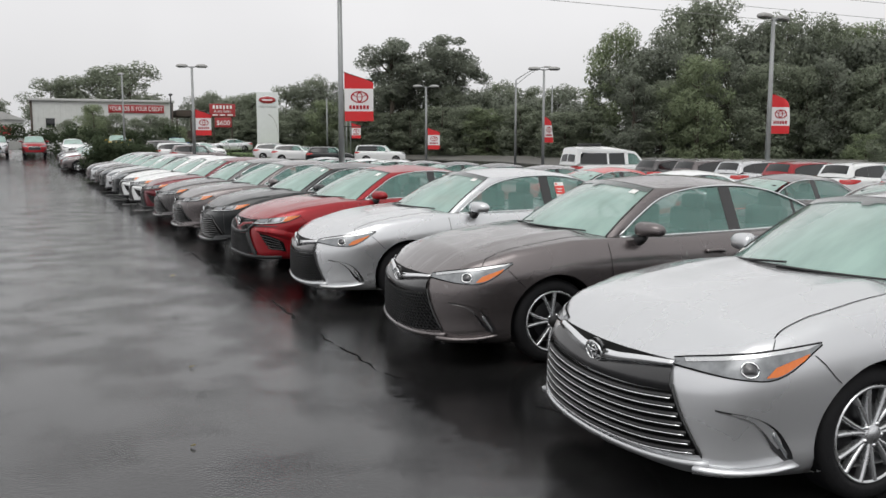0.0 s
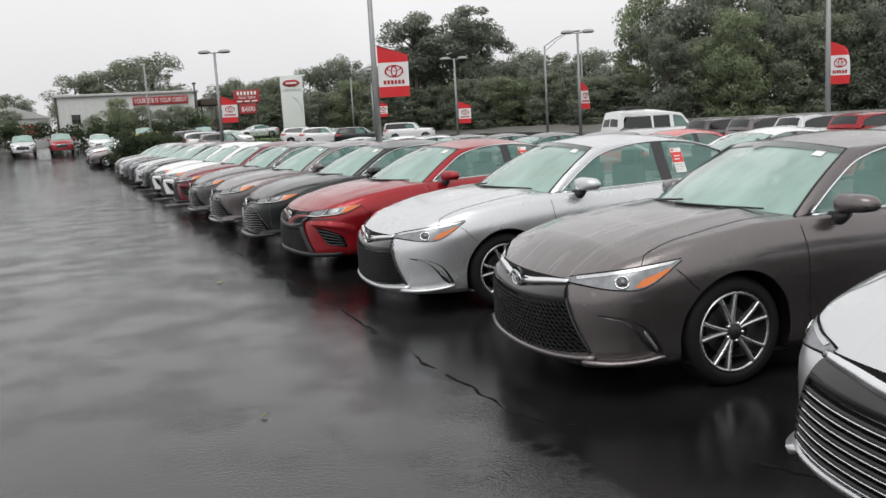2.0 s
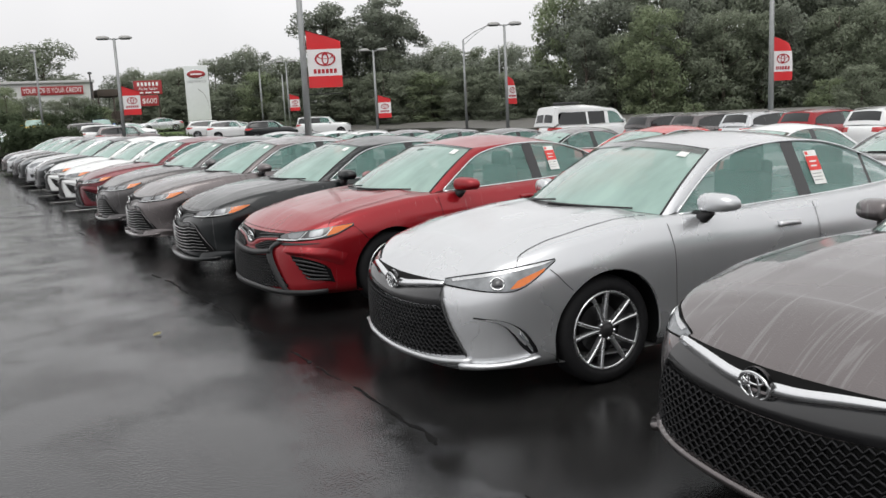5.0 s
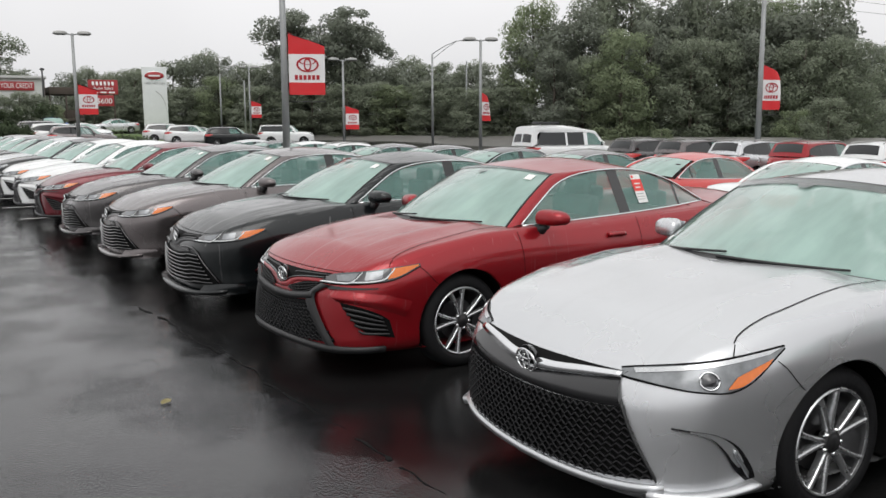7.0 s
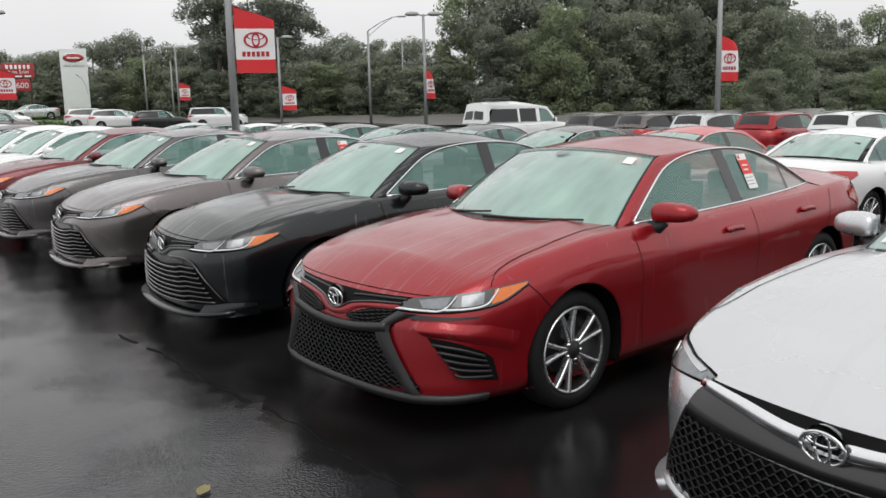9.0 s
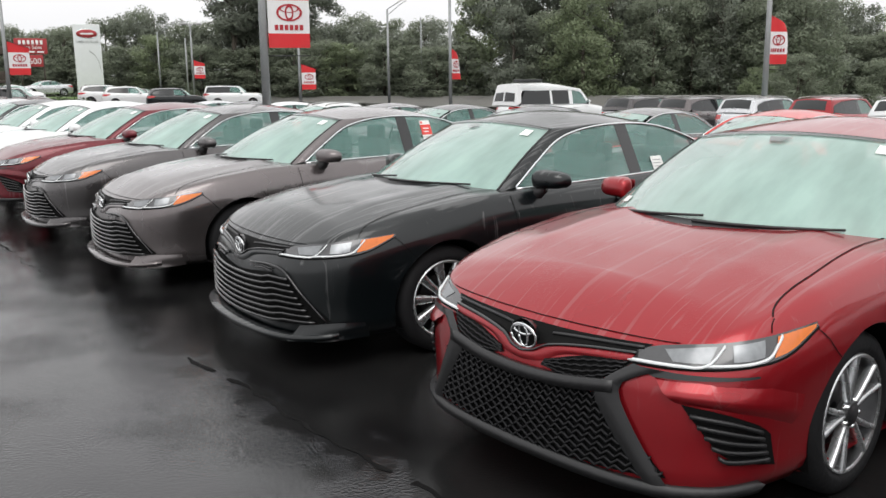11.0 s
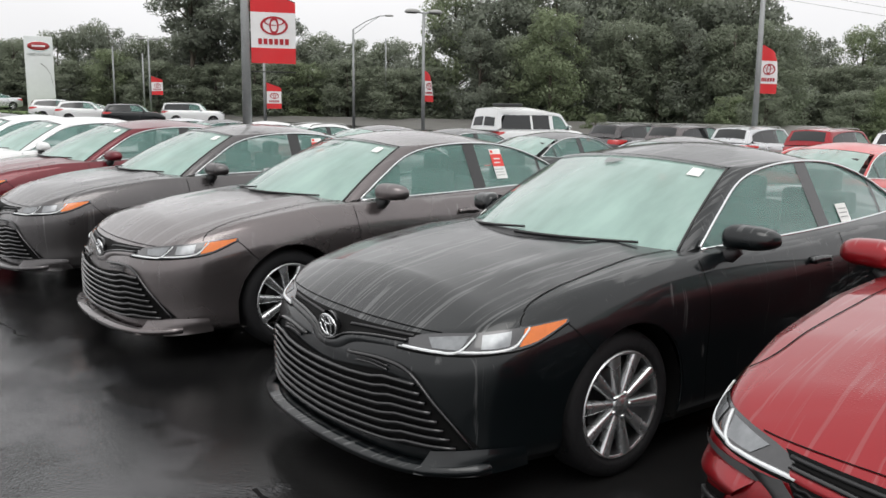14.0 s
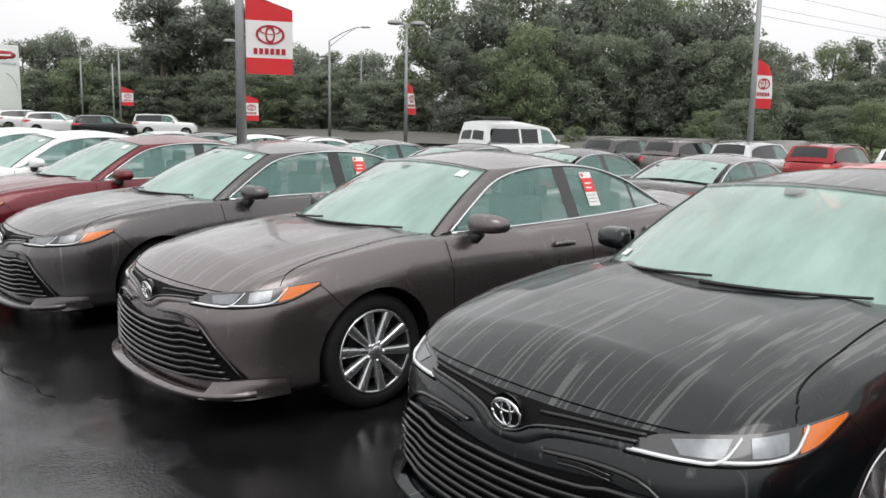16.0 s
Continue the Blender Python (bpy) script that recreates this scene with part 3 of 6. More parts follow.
SUV = dict(rear_glass=((0.10, 0.90, 0.10, 0.74),),
    shell=dict(length=4.57, half=0.925, low=0.06, hub=0.355, arch=0.395, wheels=(0.92, 3.58), zs=[(0, 0.80), (0.2, 0.86), (0.5, 0.95), (1.0, 1.02), (1.6, 1.06), (3.0, 1.09), (4.2, 1.12), (4.6, 1.08)],
               zc=[(0.3, 0.98), (0.6, 1.05), (1.0, 1.10), (1.4, 1.12), (2.0, 1.08), (3.4, 1.08), (4.1, 1.13), (4.6, 1.12)]),
    wl=(1.15, 0.30, 0.77, 1.11, 0.045), wu=(1.85, 0.10, 0.64, 1.60, 0.05), rt=(4.10, -0.03, 0.61, 1.605, 0.05), rb=(4.42, -0.10, 0.72, 1.14, 0.03), crown=0.05,
    win=[(1.60, 1.09), (1.80, 1.28), (2.02, 1.47), (2.4, 1.53), (3.0, 1.53), (3.5, 1.50), (3.8, 1.45), (4.05, 1.36), (4.12, 1.20)], belt=[(1.60, 1.08), (2.5, 1.10), (3.4, 1.13), (4.12, 1.19)],
    pillar=(2.55, 2.67), quarter=3.42, side=(0.825, 1.09, 0.40), mirror=(1.70, 0.97, 1.16), tyre=0.355, rim=0.225, handles=((2.4, 0.98), (3.3, 1.0)))
FULL_SUV = dict(SUV, shell=dict(length=5.18, half=1.0, low=0.12, hub=0.39, arch=0.44, wheels=(0.98, 3.92), zs=[(0, 1.0), (0.2, 1.06), (0.5, 1.12), (1.2, 1.17), (2, 1.2), (4.8, 1.24), (5.2, 1.2)],
                zc=[(0.3, 1.16), (0.6, 1.2), (1.4, 1.24), (2, 1.2), (4.4, 1.22), (5.2, 1.22)]),
    wl=(1.42, 0.2, 0.84, 1.235, 0.04), wu=(1.98, 0.08, 0.74, 1.80, 0.05), rt=(4.86, -0.03, 0.72, 1.82, 0.05), rb=(5.06, -0.06, 0.80, 1.24, 0.02), crown=0.05,
    win=[(1.86, 1.23), (2.0, 1.42), (2.16, 1.62), (2.6, 1.72), (3.4, 1.74), (4.1, 1.73), (4.6, 1.71), (4.78, 1.62), (4.84, 1.3)], belt=[(1.86, 1.22), (3, 1.23), (4, 1.24), (4.84, 1.25)],
    pillar=(2.86, 2.98), quarter=3.92, side=(0.90, 1.22, 0.28), mirror=(1.98, 1.08, 1.30), tyre=0.395, rim=0.27, handles=((2.7, 1.1), (3.7, 1.12)))
VAN = dict(SUV, rear_glass=((0.08, 0.47, 0.42, 0.82), (0.53, 0.92, 0.42, 0.82)), shell=dict(length=5.65, half=1.0, low=0.08, hub=0.36, arch=0.40, wheels=(0.85, 4.25), zs=[(0, 0.98), (0.2, 1.04), (0.5, 1.10), (1.2, 1.20), (2, 1.22), (5.2, 1.24), (5.65, 1.2)],
                zc=[(0.3, 1.10), (0.6, 1.16), (1.2, 1.24), (2, 1.2), (5.2, 1.22), (5.65, 1.22)]),
    wl=(1.05, 0.16, 0.88, 1.24, 0.03), wu=(1.72, 0.08, 0.78, 1.98, 0.05), rt=(5.36, -0.03, 0.78, 2.18, 0.07), rb=(5.58, -0.04, 0.92, 1.24, 0.02), crown=0.15,
    win=[(1.42, 1.25), (1.60, 1.50), (1.82, 1.77), (2.3, 1.86), (3.0, 1.87), (3.8, 1.87), (4.6, 1.87), (5.12, 1.85), (5.24, 1.36)], belt=[(1.42, 1.24), (2.5, 1.25), (4, 1.26), (5.24, 1.28)],
    pillar=(2.30, 2.52), quarter=3.55, side=(0.945, 1.24, 0.22), mirror=(1.55, 1.12, 1.36), tyre=0.36, rim=0.22, handles=((2.2, 1.1), (3.2, 1.1)))


def mirror_meshes(c):
    """A door mirror on the +y side: shell, foot and glass."""
    x, y, z = c

    def fn(u, v):
        a, b = 2 * math.pi * u, -math.pi / 2 + math.pi * v
        dx, dy, dz = math.cos(b) * math.cos(a), math.cos(b) * math.sin(a), math.sin(b)
        k = 1.0 if dx < 0 else 0.45
        s = lambda t, e: math.copysign(abs(t) ** e, t)
        return (x + 0.085 * k * s(dx, 0.7) + 0.04 * dy, y + 0.122 * s(dy, 0.6), z + (0.066 if dz > 0 else 0.052) * s(dz, 0.6 if dz < 0 else 0.75) * (1 - 0.22 * dy))
    shell = grid(fn, 24, 12)
    foot = tube([(x - 0.02, y - 0.06, z - 0.05), (x - 0.03, y - 0.10, z - 0.085), (x - 0.05, y - 0.17, z - 0.10)], 0.035, 8, 0.05)
    glass = grid(lambda u, v: (x + 0.037 + 0.004 * u, y - 0.095 + 0.19 * u, z - 0.05 + 0.1 * v), 2, 2)
    return shell, foot, glass


def build_car(name, label, spec, trim="", fine=True, group="parked cars", tint=False, racks=False, category="car"):
    """A car with all its parts. trim: which nose it wears."""
    S = Shell(**spec["shell"])
    car = thing(name, label, category, group)
    g_ = S.girth
    body = part("body", S.body(0.036 if fine else 0.08, 16 if fine else 8, 22 if fine else 6), M_PAINT, car)
    bx = spec["belt"]
    # cabin floor and seats, seen dimly through the misted glass
    seats = []
    for sx in (spec["pillar"][0] - 0.10, spec["quarter"] - 0.02):
        for sy in (-0.38, 0.38):
            zb = spec["belt"][0][1]
            top = spec["wu"][3]
            seats.append(box(0.12, 0.46, top - zb - 0.20, (sx, sy, (zb + top - 0.28) / 2), 0.04))
            seats.append(box(0.09, 0.24, 0.17, (sx + 0.03, sy, top - 0.20), 0.035))
    if fine:
        ring = [(0, 0.18 * math.cos(w), 0.18 * math.sin(w)) for w in np.linspace(0, 2 * math.pi, 25)]
        seats.append(moved(tube(ring, 0.016, 6), pose(spec["wl"][0] + 0.62, -0.38, spec["wl"][3] + 0.04, 0, -25, 0)))
    for k in range(0, 8, 2):
        part("seat", joined(seats[k], seats[k + 1]), M_SEAT, car, "dark cloth seat behind misted glass")
    for wheel_ring in seats[8:]:
        part("steering_wheel", wheel_ring, M_BLACK, car)
    # glasshouse
    wl, wu, rt, rb = spec["wl"], spec["wu"], spec["rt"], spec["rb"]

    def edge(e, u):
        return Vector((e[0] + e[1] * u * u, e[2] * u, e[3] - e[4] * u * u))

    def pane(a, b, bulge, dx=0.0, dz=0.0):
        def fn(u, v):
            w = 2 * u - 1
            p = edge(a, w).lerp(edge(b, w), v)
            k = bulge * math.sin(math.pi * v) * (1 - 0.55 * w * w)
            return (p.x + dx * k, p.y, p.z + dz * k)
        return fn
    wind, roof, rear = pane(wl, wu, 0.035, -0.6, 0.8), pane(wu, rt, spec["crown"], 0, 1), pane(rt, rb, 0.03, 0.6, 0.8)
    nn = 20 if fine else 10
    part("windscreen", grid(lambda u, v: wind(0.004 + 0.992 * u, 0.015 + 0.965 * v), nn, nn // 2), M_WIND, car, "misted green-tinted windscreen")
    if tint:
        part("tailgate", grid(lambda u, v: tuple(Vector(rear(u, v)) - Vector((0.004, 0, 0))), nn, nn // 2), M_PAINT, car)
    for u0, u1, v0, v1 in spec.get("rear_glass", ((0.04, 0.96, 0.03, 0.95),)):
        part("rear_window", grid(lambda u, v: tuple(Vector(rear(u0 + (u1 - u0) * u, v0 + (v1 - v0) * v)) + Vector((0.003, 0, 0.002))), nn, nn // 2), M_TINT if tint else M_WIND, car)
    part("roof", grid(roof, nn, nn), M_PAINT, car)
    sy, sz, st = spec["side"]
    win, belt = spec["win"], spec["belt"]
    xm, xr = (win[0][0] + win[-1][0]) / 2, (win[-1][0] - win[0][0]) / 2

    def side(x, z, d=0.0):
        return (x, sy - (z - sz) * st - 0.035 * ((x - xm) / xr) ** 2 + d, z)
    top = smoothed(win, 36)
    bot = smoothed(belt, 36)
    rail = [Vector(wind(1, t)) for t in np.linspace(0, 1, 13)] + [Vector(roof(1, t)) for t in np.linspace(0, 1, 15)[1:]] + [Vector(rear(1, t)) for t in np.linspace(0, 1, 11)[1:]]
    rail = [Vector(p) for p in spread([tuple(p) for p in rail], 36)]
    inner = [Vector(side(*p)) for p in top]

    def band(u, v):
        p = rail[round(u * 36)].lerp(inner[round(u * 36)], v)
        p.y += 0.012 * math.sin(math.pi * v)
        p.z += 0.006 * math.sin(math.pi * v)
        return tuple(p)
    pil = grid(band, 36, 4)
    both(S, "window_frame", pil, M_PAINT, car)
    base = grid(lambda u, v: tuple(Vector(side(*bot[round(u * 36)])).lerp(Vector(S.deck(g_(bot[round(u * 36)][0]), 0.0)), v) + Vector((0, 0.006 * math.sin(math.pi * v), 0))), 36, 3)
    both(S, "window_sill", base, M_PAINT, car)
    fill = grid(lambda u, v: tuple(Vector(rear(1, 1)).lerp(Vector(side(*top[36])), u).lerp(Vector(S.deck(g_(win[-1][0] + 0.1), 0.02)), v)), 4, 3)
    both(S, "rear_quarter", fill, M_PAINT, car)

    def window(x0, x1, d):
        ta, tb = top[:, 0], top[:, 1]

        def fn(u, v):
            x = x0 + (x1 - x0) * u
            zt, z0 = np.interp(x, ta, tb), np.interp(x, bot[:, 0], bot[:, 1])
            return side(x, z0 + (zt - z0) * v, d)
        return fn
    pa, pb, qx = spec["pillar"][0], spec["pillar"][1], spec["quarter"]
    for s in (1, -1):
        flip = (lambda p: p) if s > 0 else mirrored
        for a, b in ((win[0][0] + 0.01, pa), (pb, qx - 0.015), (qx + 0.015, win[-1][0] - 0.01)):
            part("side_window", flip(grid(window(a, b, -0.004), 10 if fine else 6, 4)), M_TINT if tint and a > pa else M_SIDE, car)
        part("door_pillar", flip(grid(window(pa, pb, 0.0), 2, 3)), M_PAINT if spec is VAN else M_GLOSSB, car, "pillar between the side windows")
        part("quarter_bar", flip(grid(window(qx - (0.06 if spec is VAN else 0.016), qx + (0.06 if spec is VAN else 0.016), 0.0), 1, 3)), M_PAINT if spec is VAN else M_GLOSSB, car)
        loop = [side(*p, 0.004) for p in top] + [side(*p, 0.004) for p in reversed(bot)]
        part("window_trim", flip(tube(loop, 0.0085 if not racks else 0.006, 5)), M_CHROME if not racks else M_BLACK, car, "" if racks else "bright chrome strip round the windows")
        sh, ft, gl = mirror_meshes(spec["mirror"])
        mr = part("door_mirror", flip(sh), M_PAINT, car)
        part("mirror_foot", flip(ft), M_BLACK, mr)
        part("mirror_glass", flip(gl), M_CHROME, mr)
        if racks:
            part("roof_rack", flip(tube([tuple(Vector(roof(0.93, t)) + Vector((0, 0, 0.055 * min(1, 12 * t * (1 - t))))) for t in np.linspace(0.04, 0.96, 15)], 0.018, 6)), M_GALVD if racks == 1 else M_BLACK, car)
    # black cowl and wipers at the foot of the windscreen
    cowl = grid(lambda u, v: tuple(Vector(wind(u, 0.03 * v)) + Vector((-0.055 * (1 - v), 0, -0.006 + 0.008 * v))), 20, 2)
    part("cowl", cowl, M_BLACK, car)
    if fine:
        for s0, s1 in ((0.08, 0.52), (0.5, 0.9)):
            pts = [tuple(Vector(wind(1 - (s0 + (s1 - s0) * t), 0.004 + 0.05 * t * t)) + Vector((-0.008, 0, 0.012))) for t in np.linspace(0, 1, 10)]
            part("wiper", tube(pts, 0.010, 5, 0.006), M_BLACK, car)
        b0 = 0.95 if trim in ("le", "se18") else 0.885
        part("shade_band", grid(lambda u, v: tuple(Vector(wind(0.01 + 0.98 * u, b0 + (0.98 - b0) * v)) + Vector((-0.004, 0, 0.006))), 16, 2), M_BAND, car, "dark tinted band along the top of the windscreen")
        border = [wind(0.005 + 0.99 * t, 0.02) for t in np.linspace(0, 1, 16)] + [wind(0.995, t) for t in np.linspace(0.04, 0.98, 12)] + [wind(0.995 - 0.99 * t, 0.985) for t in np.linspace(0, 1, 16)] + [wind(0.005, t) for t in np.linspace(0.98, 0.02, 12)]
        part("windscreen_seal", tube(border, 0.007, 5), M_BLACK, car)
        part("mirror_sensor", grid(lambda u, v: tuple(Vector(wind(0.5 + (0.10 - 0.05 * v) * (u - 0.5), 0.90 - 0.07 * v)) + Vector((-0.007, 0, 0.010))), 4, 4), M_BAND, car)
        for pt in ((0.93, 0.12, 0.045, 0.03), (0.10, 0.86, 0.05, 0.05)):
            part("inspection_sticker", grid(lambda u, v, pt=pt: tuple(Vector(wind(pt[0] + pt[2] * (u - 0.5), pt[1] + pt[3] * 2 * (v - 0.5))) + Vector((-0.004, 0, 0.005))), 2, 2), M_PAPER, car)
    # joints between the panels
    if fine:
        seams = [S.deck_seam([(1.08, 0.004), (1.14, 0.05), (1.24, 0.085), (1.42, 0.11), (g_(1.05), 0.14), (g_(1.3), 0.15), (g_(1.5), 0.15)])]
        seams.append(S.seam([(1.045, 0.775), (1.06, 0.80), (1.08, S.z1(S.plan(1.08)[0]) - 0.002)]))
        if trim in ("le", "se18"):
            seams.append(S.deck_seam([(0.0, 0.06), (0.25, 0.055), (0.45, 0.04), (0.60, 0.012), (0.66, 0.002)]))
        for x0, x1, z0, z1 in ((1.56, 1.50, 0.24, 0.935), (2.80, 2.78, 0.22, 0.96), (3.62, 3.9, 0.42, 0.99)):
            seams.append(S.seam([(g_(x0), z0), (g_((x0 + x1) / 2), (z0 + z1) / 2), (g_(x1), z1)]))
        seams.append(S.seam([(g_(1.3), 0.225), (g_(2.2), 0.222), (g_(3.4), 0.225)]))
        seams.append(S.seam([(g_(0.62), 0.765), (g_(0.66), 0.73), (g_(0.72), 0.665), (g_(0.76), 0.63)]))
        for s in seams:
            both(S, "panel_joint", s, M_DARK, car)
    for s in (1, -1):
        flip = (lambda p: p) if s > 0 else mirrored
        for hx, hz in spec["handles"]:
            part("door_handle", flip(S.bar([(g_(hx - 0.09), hz), (g_(hx), hz + 0.004), (g_(hx + 0.09), hz)], 0.016, -0.005, 0.03, 8)), M_PAINT, car)
        # tail lamp
        part("tail_lamp", flip(S.ruled([(S.G - 0.42, S.z1(4) - 0.06), (S.G - 0.9, S.z1(4) - 0.05), (S.G - 1.25, S.z1(4) - 0.07)], [(S.G - 0.42, S.z1(4) - 0.2), (S.G - 0.9, S.z1(4) - 0.22), (S.G - 1.25, S.z1(4) - 0.12)], 8, 3, 0.006)), M_REDLENS, car)
    # wheels in dark wheel wells
    W = wheel_meshes(spec["tyre"], spec["rim"], {"le": 10, "xle": 7}.get(trim, 5), trim == "se18", trim not in ("le",))
    metal, dish = (M_ALLOY, M_ALLOYD) if trim in ("se17", "se18", "xle", "") else (M_ALLOY, M_ALLOY)
    if trim == "le":
        dish = M_ALLOYD
    for x in S.wheels:
        for s in (-1, 1):
            m = Matrix.Translation((x, s * (S.half - 0.058), S.hub)) @ (Matrix.Identity(4) if s < 0 else pose(0, 0, 0, 0, 0, 180)) @ pose(0, 0, 0, 0, 25 + 17 * x, 0)
            wh = part("wheel", moved(W["tyre"], m), M_TYRE, car, "black tyre on an alloy rim")
            part("rim", moved(W["rim"], m), dish, wh)
            part("rim_lip", moved(W["lip"], m), metal, wh)
            if fine:
                for sp in W["spokes"]:
                    part("spoke", moved(sp, m), metal, wh)
            else:
                part("spokes", moved(joined(*W["spokes"]), m), metal, wh, "bright machined spokes")
            part("hub_cap", moved(W["hub"], m), M_BLACK if trim.startswith("se") else M_ALLOY, wh)
            if fine:
                for nut in W["nuts"]:
                    part("wheel_nut", moved(nut, m), M_CHROME, wh)
                part("brake_disc", moved(W["disc"], m), M_ALLOYD, wh)
    wells = []
    for x in S.wheels:
        for s in (-1, 1):
            def fn(u, v, x=x, s=s):
                a = -0.35 + (math.pi + 0.7) * u
                r = S.arch + 0.002 if v < 0.99 else 0.12
                return (x + r * math.cos(a), s * (S.half - 0.05 - 0.36 * min(1, v * 1.02)), S.hub + r * math.sin(a))
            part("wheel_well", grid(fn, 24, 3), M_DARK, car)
    for x in S.wheels:
        pts = []
        for a in np.linspace(-0.25, math.pi + 0.25, 30):
            px, pz = x + S.arch * math.cos(a), S.hub + S.arch * math.sin(a)
            p = S.P(g_(px), max(pz, S.zb(px)), -0.008)
            pts.append((px, p[1], max(pz, S.zb(px))))
        both(S, "arch_lip", tube(pts, 0.006, 6), M_PAINT, car)
    NOSES[trim](S, car)
    return car


def both(S, name, fn, material, car, label=""):
    for f in (lambda p: p, mirrored):
        part(name, f(fn), material, car, label)


def nose_plain(S, car):
    z = S.z1(0.2)
    part("grille", S.ruled([(-0.42, z - 0.09), (0, z - 0.07), (0.42, z - 0.09)], [(-0.46, z - 0.36), (0, z - 0.38), (0.46, z - 0.36)], 12, 4, 0.006), M_BLACK, car)
    for k in range(4):
        part("grille_bar", S.bar([(-0.43, z - 0.13 - 0.06 * k), (0, z - 0.12 - 0.06 * k), (0.43, z - 0.13 - 0.06 * k)], 0.012, 0.004, 0.02, 12), M_CHROME if k == 0 else M_GLOSSB, car)
    lamp = S.ruled([(0.48, z - 0.05), (0.8, z - 0.0), (1.15, z + 0.06)], [(0.48, z - 0.10), (0.8, z - 0.11), (1.15, z + 0.03)], 10, 3, 0.006)
    both(S, "headlamp", lamp, M_LAMP, car, "clear headlamp")
    both(S, "fog_recess", S.ruled([(0.68, 0.46), (0.95, 0.44)], [(0.72, 0.34), (0.98, 0.36)], 4, 3, 0.004), M_BLACK, car)
    part("lower_lip", S.bar([(-0.8, S.low + 0.23), (0, S.low + 0.22), (0.8, S.low + 0.23)], 0.03, -0.02, 0.02, 16), M_BLACK, car)


def lamp18(S, car):
    """The slim headlamp of the newer cars: dark housing, white light guides, amber end."""
    for f in (lambda p: p, mirrored):
        h = part("headlamp", f(S.ruled([(0.44, 0.672), (0.57, 0.722), (0.85, 0.752), (1.06, 0.770), (1.27, 0.788)], [(0.46, 0.664), (0.66, 0.667), (0.92, 0.681), (1.09, 0.704), (1.27, 0.772)], 22, 5, 0.004)), M_LAMPD, car, "slim dark headlamp with white light guides")
        part("reflector", f(S.ruled([(0.60, 0.716), (0.71, 0.730), (0.81, 0.740)], [(0.64, 0.684), (0.71, 0.686), (0.77, 0.688)], 8, 3, 0.007)), M_LAMP, h)
        part("projector", f(S.ruled([(0.87, 0.745), (0.94, 0.752), (1.00, 0.758)], [(0.86, 0.696), (0.92, 0.698), (0.98, 0.706)], 8, 3, 0.008)), M_LAMP, h)
        part("light_guide", f(joined(S.bar([(0.47, 0.671), (0.66, 0.674), (0.76, 0.681), (0.84, 0.744)], 0.0042, 0.004, 0.011, 20), S.bar([(0.76, 0.681), (0.92, 0.688), (1.00, 0.702), (1.04, 0.732), (1.08, 0.766)], 0.0042, 0.004, 0.011, 20))), M_LENSW, h, "bright white light guide")
        part("indicator", f(S.ruled([(1.06, 0.765), (1.15, 0.774), (1.26, 0.783)], [(1.02, 0.700), (1.11, 0.718), (1.25, 0.771)], 8, 3, 0.008)), M_AMBER, h, "amber indicator lens")
        part("lamp_shadow_line", f(S.bar([(0.46, 0.660), (0.66, 0.663), (0.92, 0.677), (1.09, 0.700), (1.27, 0.769)], 0.003, 0.0, 0.006, 20)), M_DARK, h)


def badge(S, car, z, r=0.067):
    m = Matrix.Translation(Vector(S.P(0, z, 0.024))) @ pose(0, 0, 0, 0, -8, 0)
    b = part("emblem_base", moved(lathe([(0.02, 0.0), (0.02, r * 0.9), (0.0, r * 0.98)], 24, "z"), m @ pose(0, 0, 0, 0, 90, 0)), M_GLOSSB, car)
    part("emblem", moved(emblem(r, 0.0058), m @ Matrix.Translation((-0.012, 0, 0))), M_CHROME, b, "chrome three-ring emblem")


def net(S, a, b, nx, nz, d0, d1, h=0.006):
    """A honeycomb-like mesh of short zigzag bars between two lines of (girth, height)."""
    A, B = smoothed(a, 60), smoothed(b, 60)
    out = []
    for j in range(nz):
        v = (j + 0.5) / nz
        pts = []
        for i in range(nx + 1):
            u = i / nx
            k = u * 60
            p = np.array([np.interp(k, range(61), (A * (1 - v) + B * v)[:, c]) for c in (0, 1)])
            p[1] += (0.42 if i % 2 else -0.42) * abs(a[0][1] - b[0][1]) / nz * (1 if j % 2 else -1)
            pts.append(p)
        out.append(S.bar(pts, h, d0, d1, nx, curve=False))
    return joined(*out)


def nose_18(S, car):
    """What the two newer noses share: emblem in a body-coloured V, dark slots beside it, slim lamps."""
    lamp18(S, car)
    # flat sheet on the skin, its depth painted as near-black shade
    both(S, "upper_slot", S.ruled([(0.0, 0.712), (0.20, 0.712), (0.55, 0.722)], [(0.0, 0.615), (0.14, 0.660), (0.50, 0.694)], 14, 3, 0.004), M_DARK, car)
    both(S, "slot_bar", S.bar([(0.11, 0.690), (0.24, 0.699), (0.52, 0.711)], 0.004, 0.004, 0.010, 14), M_BLACK, car)
    both(S, "nose_wing", S.ruled([(0.0, 0.617), (0.06, 0.628), (0.13, 0.660), (0.30, 0.682), (0.50, 0.694)], [(0.0, 0.575), (0.09, 0.585), (0.19, 0.630), (0.32, 0.650), (0.48, 0.664)], 24, 4, lambda u, v: 0.003 + 0.012 * math.sin(math.pi * (0.2 + 0.8 * v))), M_PAINT, car)
    both(S, "wing_edge", S.bar([(0.0, 0.612), (0.06, 0.624), (0.13, 0.657), (0.30, 0.681), (0.50, 0.694)], 0.0035, 0.004, 0.022, 24), M_GLOSSB, car)
    badge(S, car, 0.668)


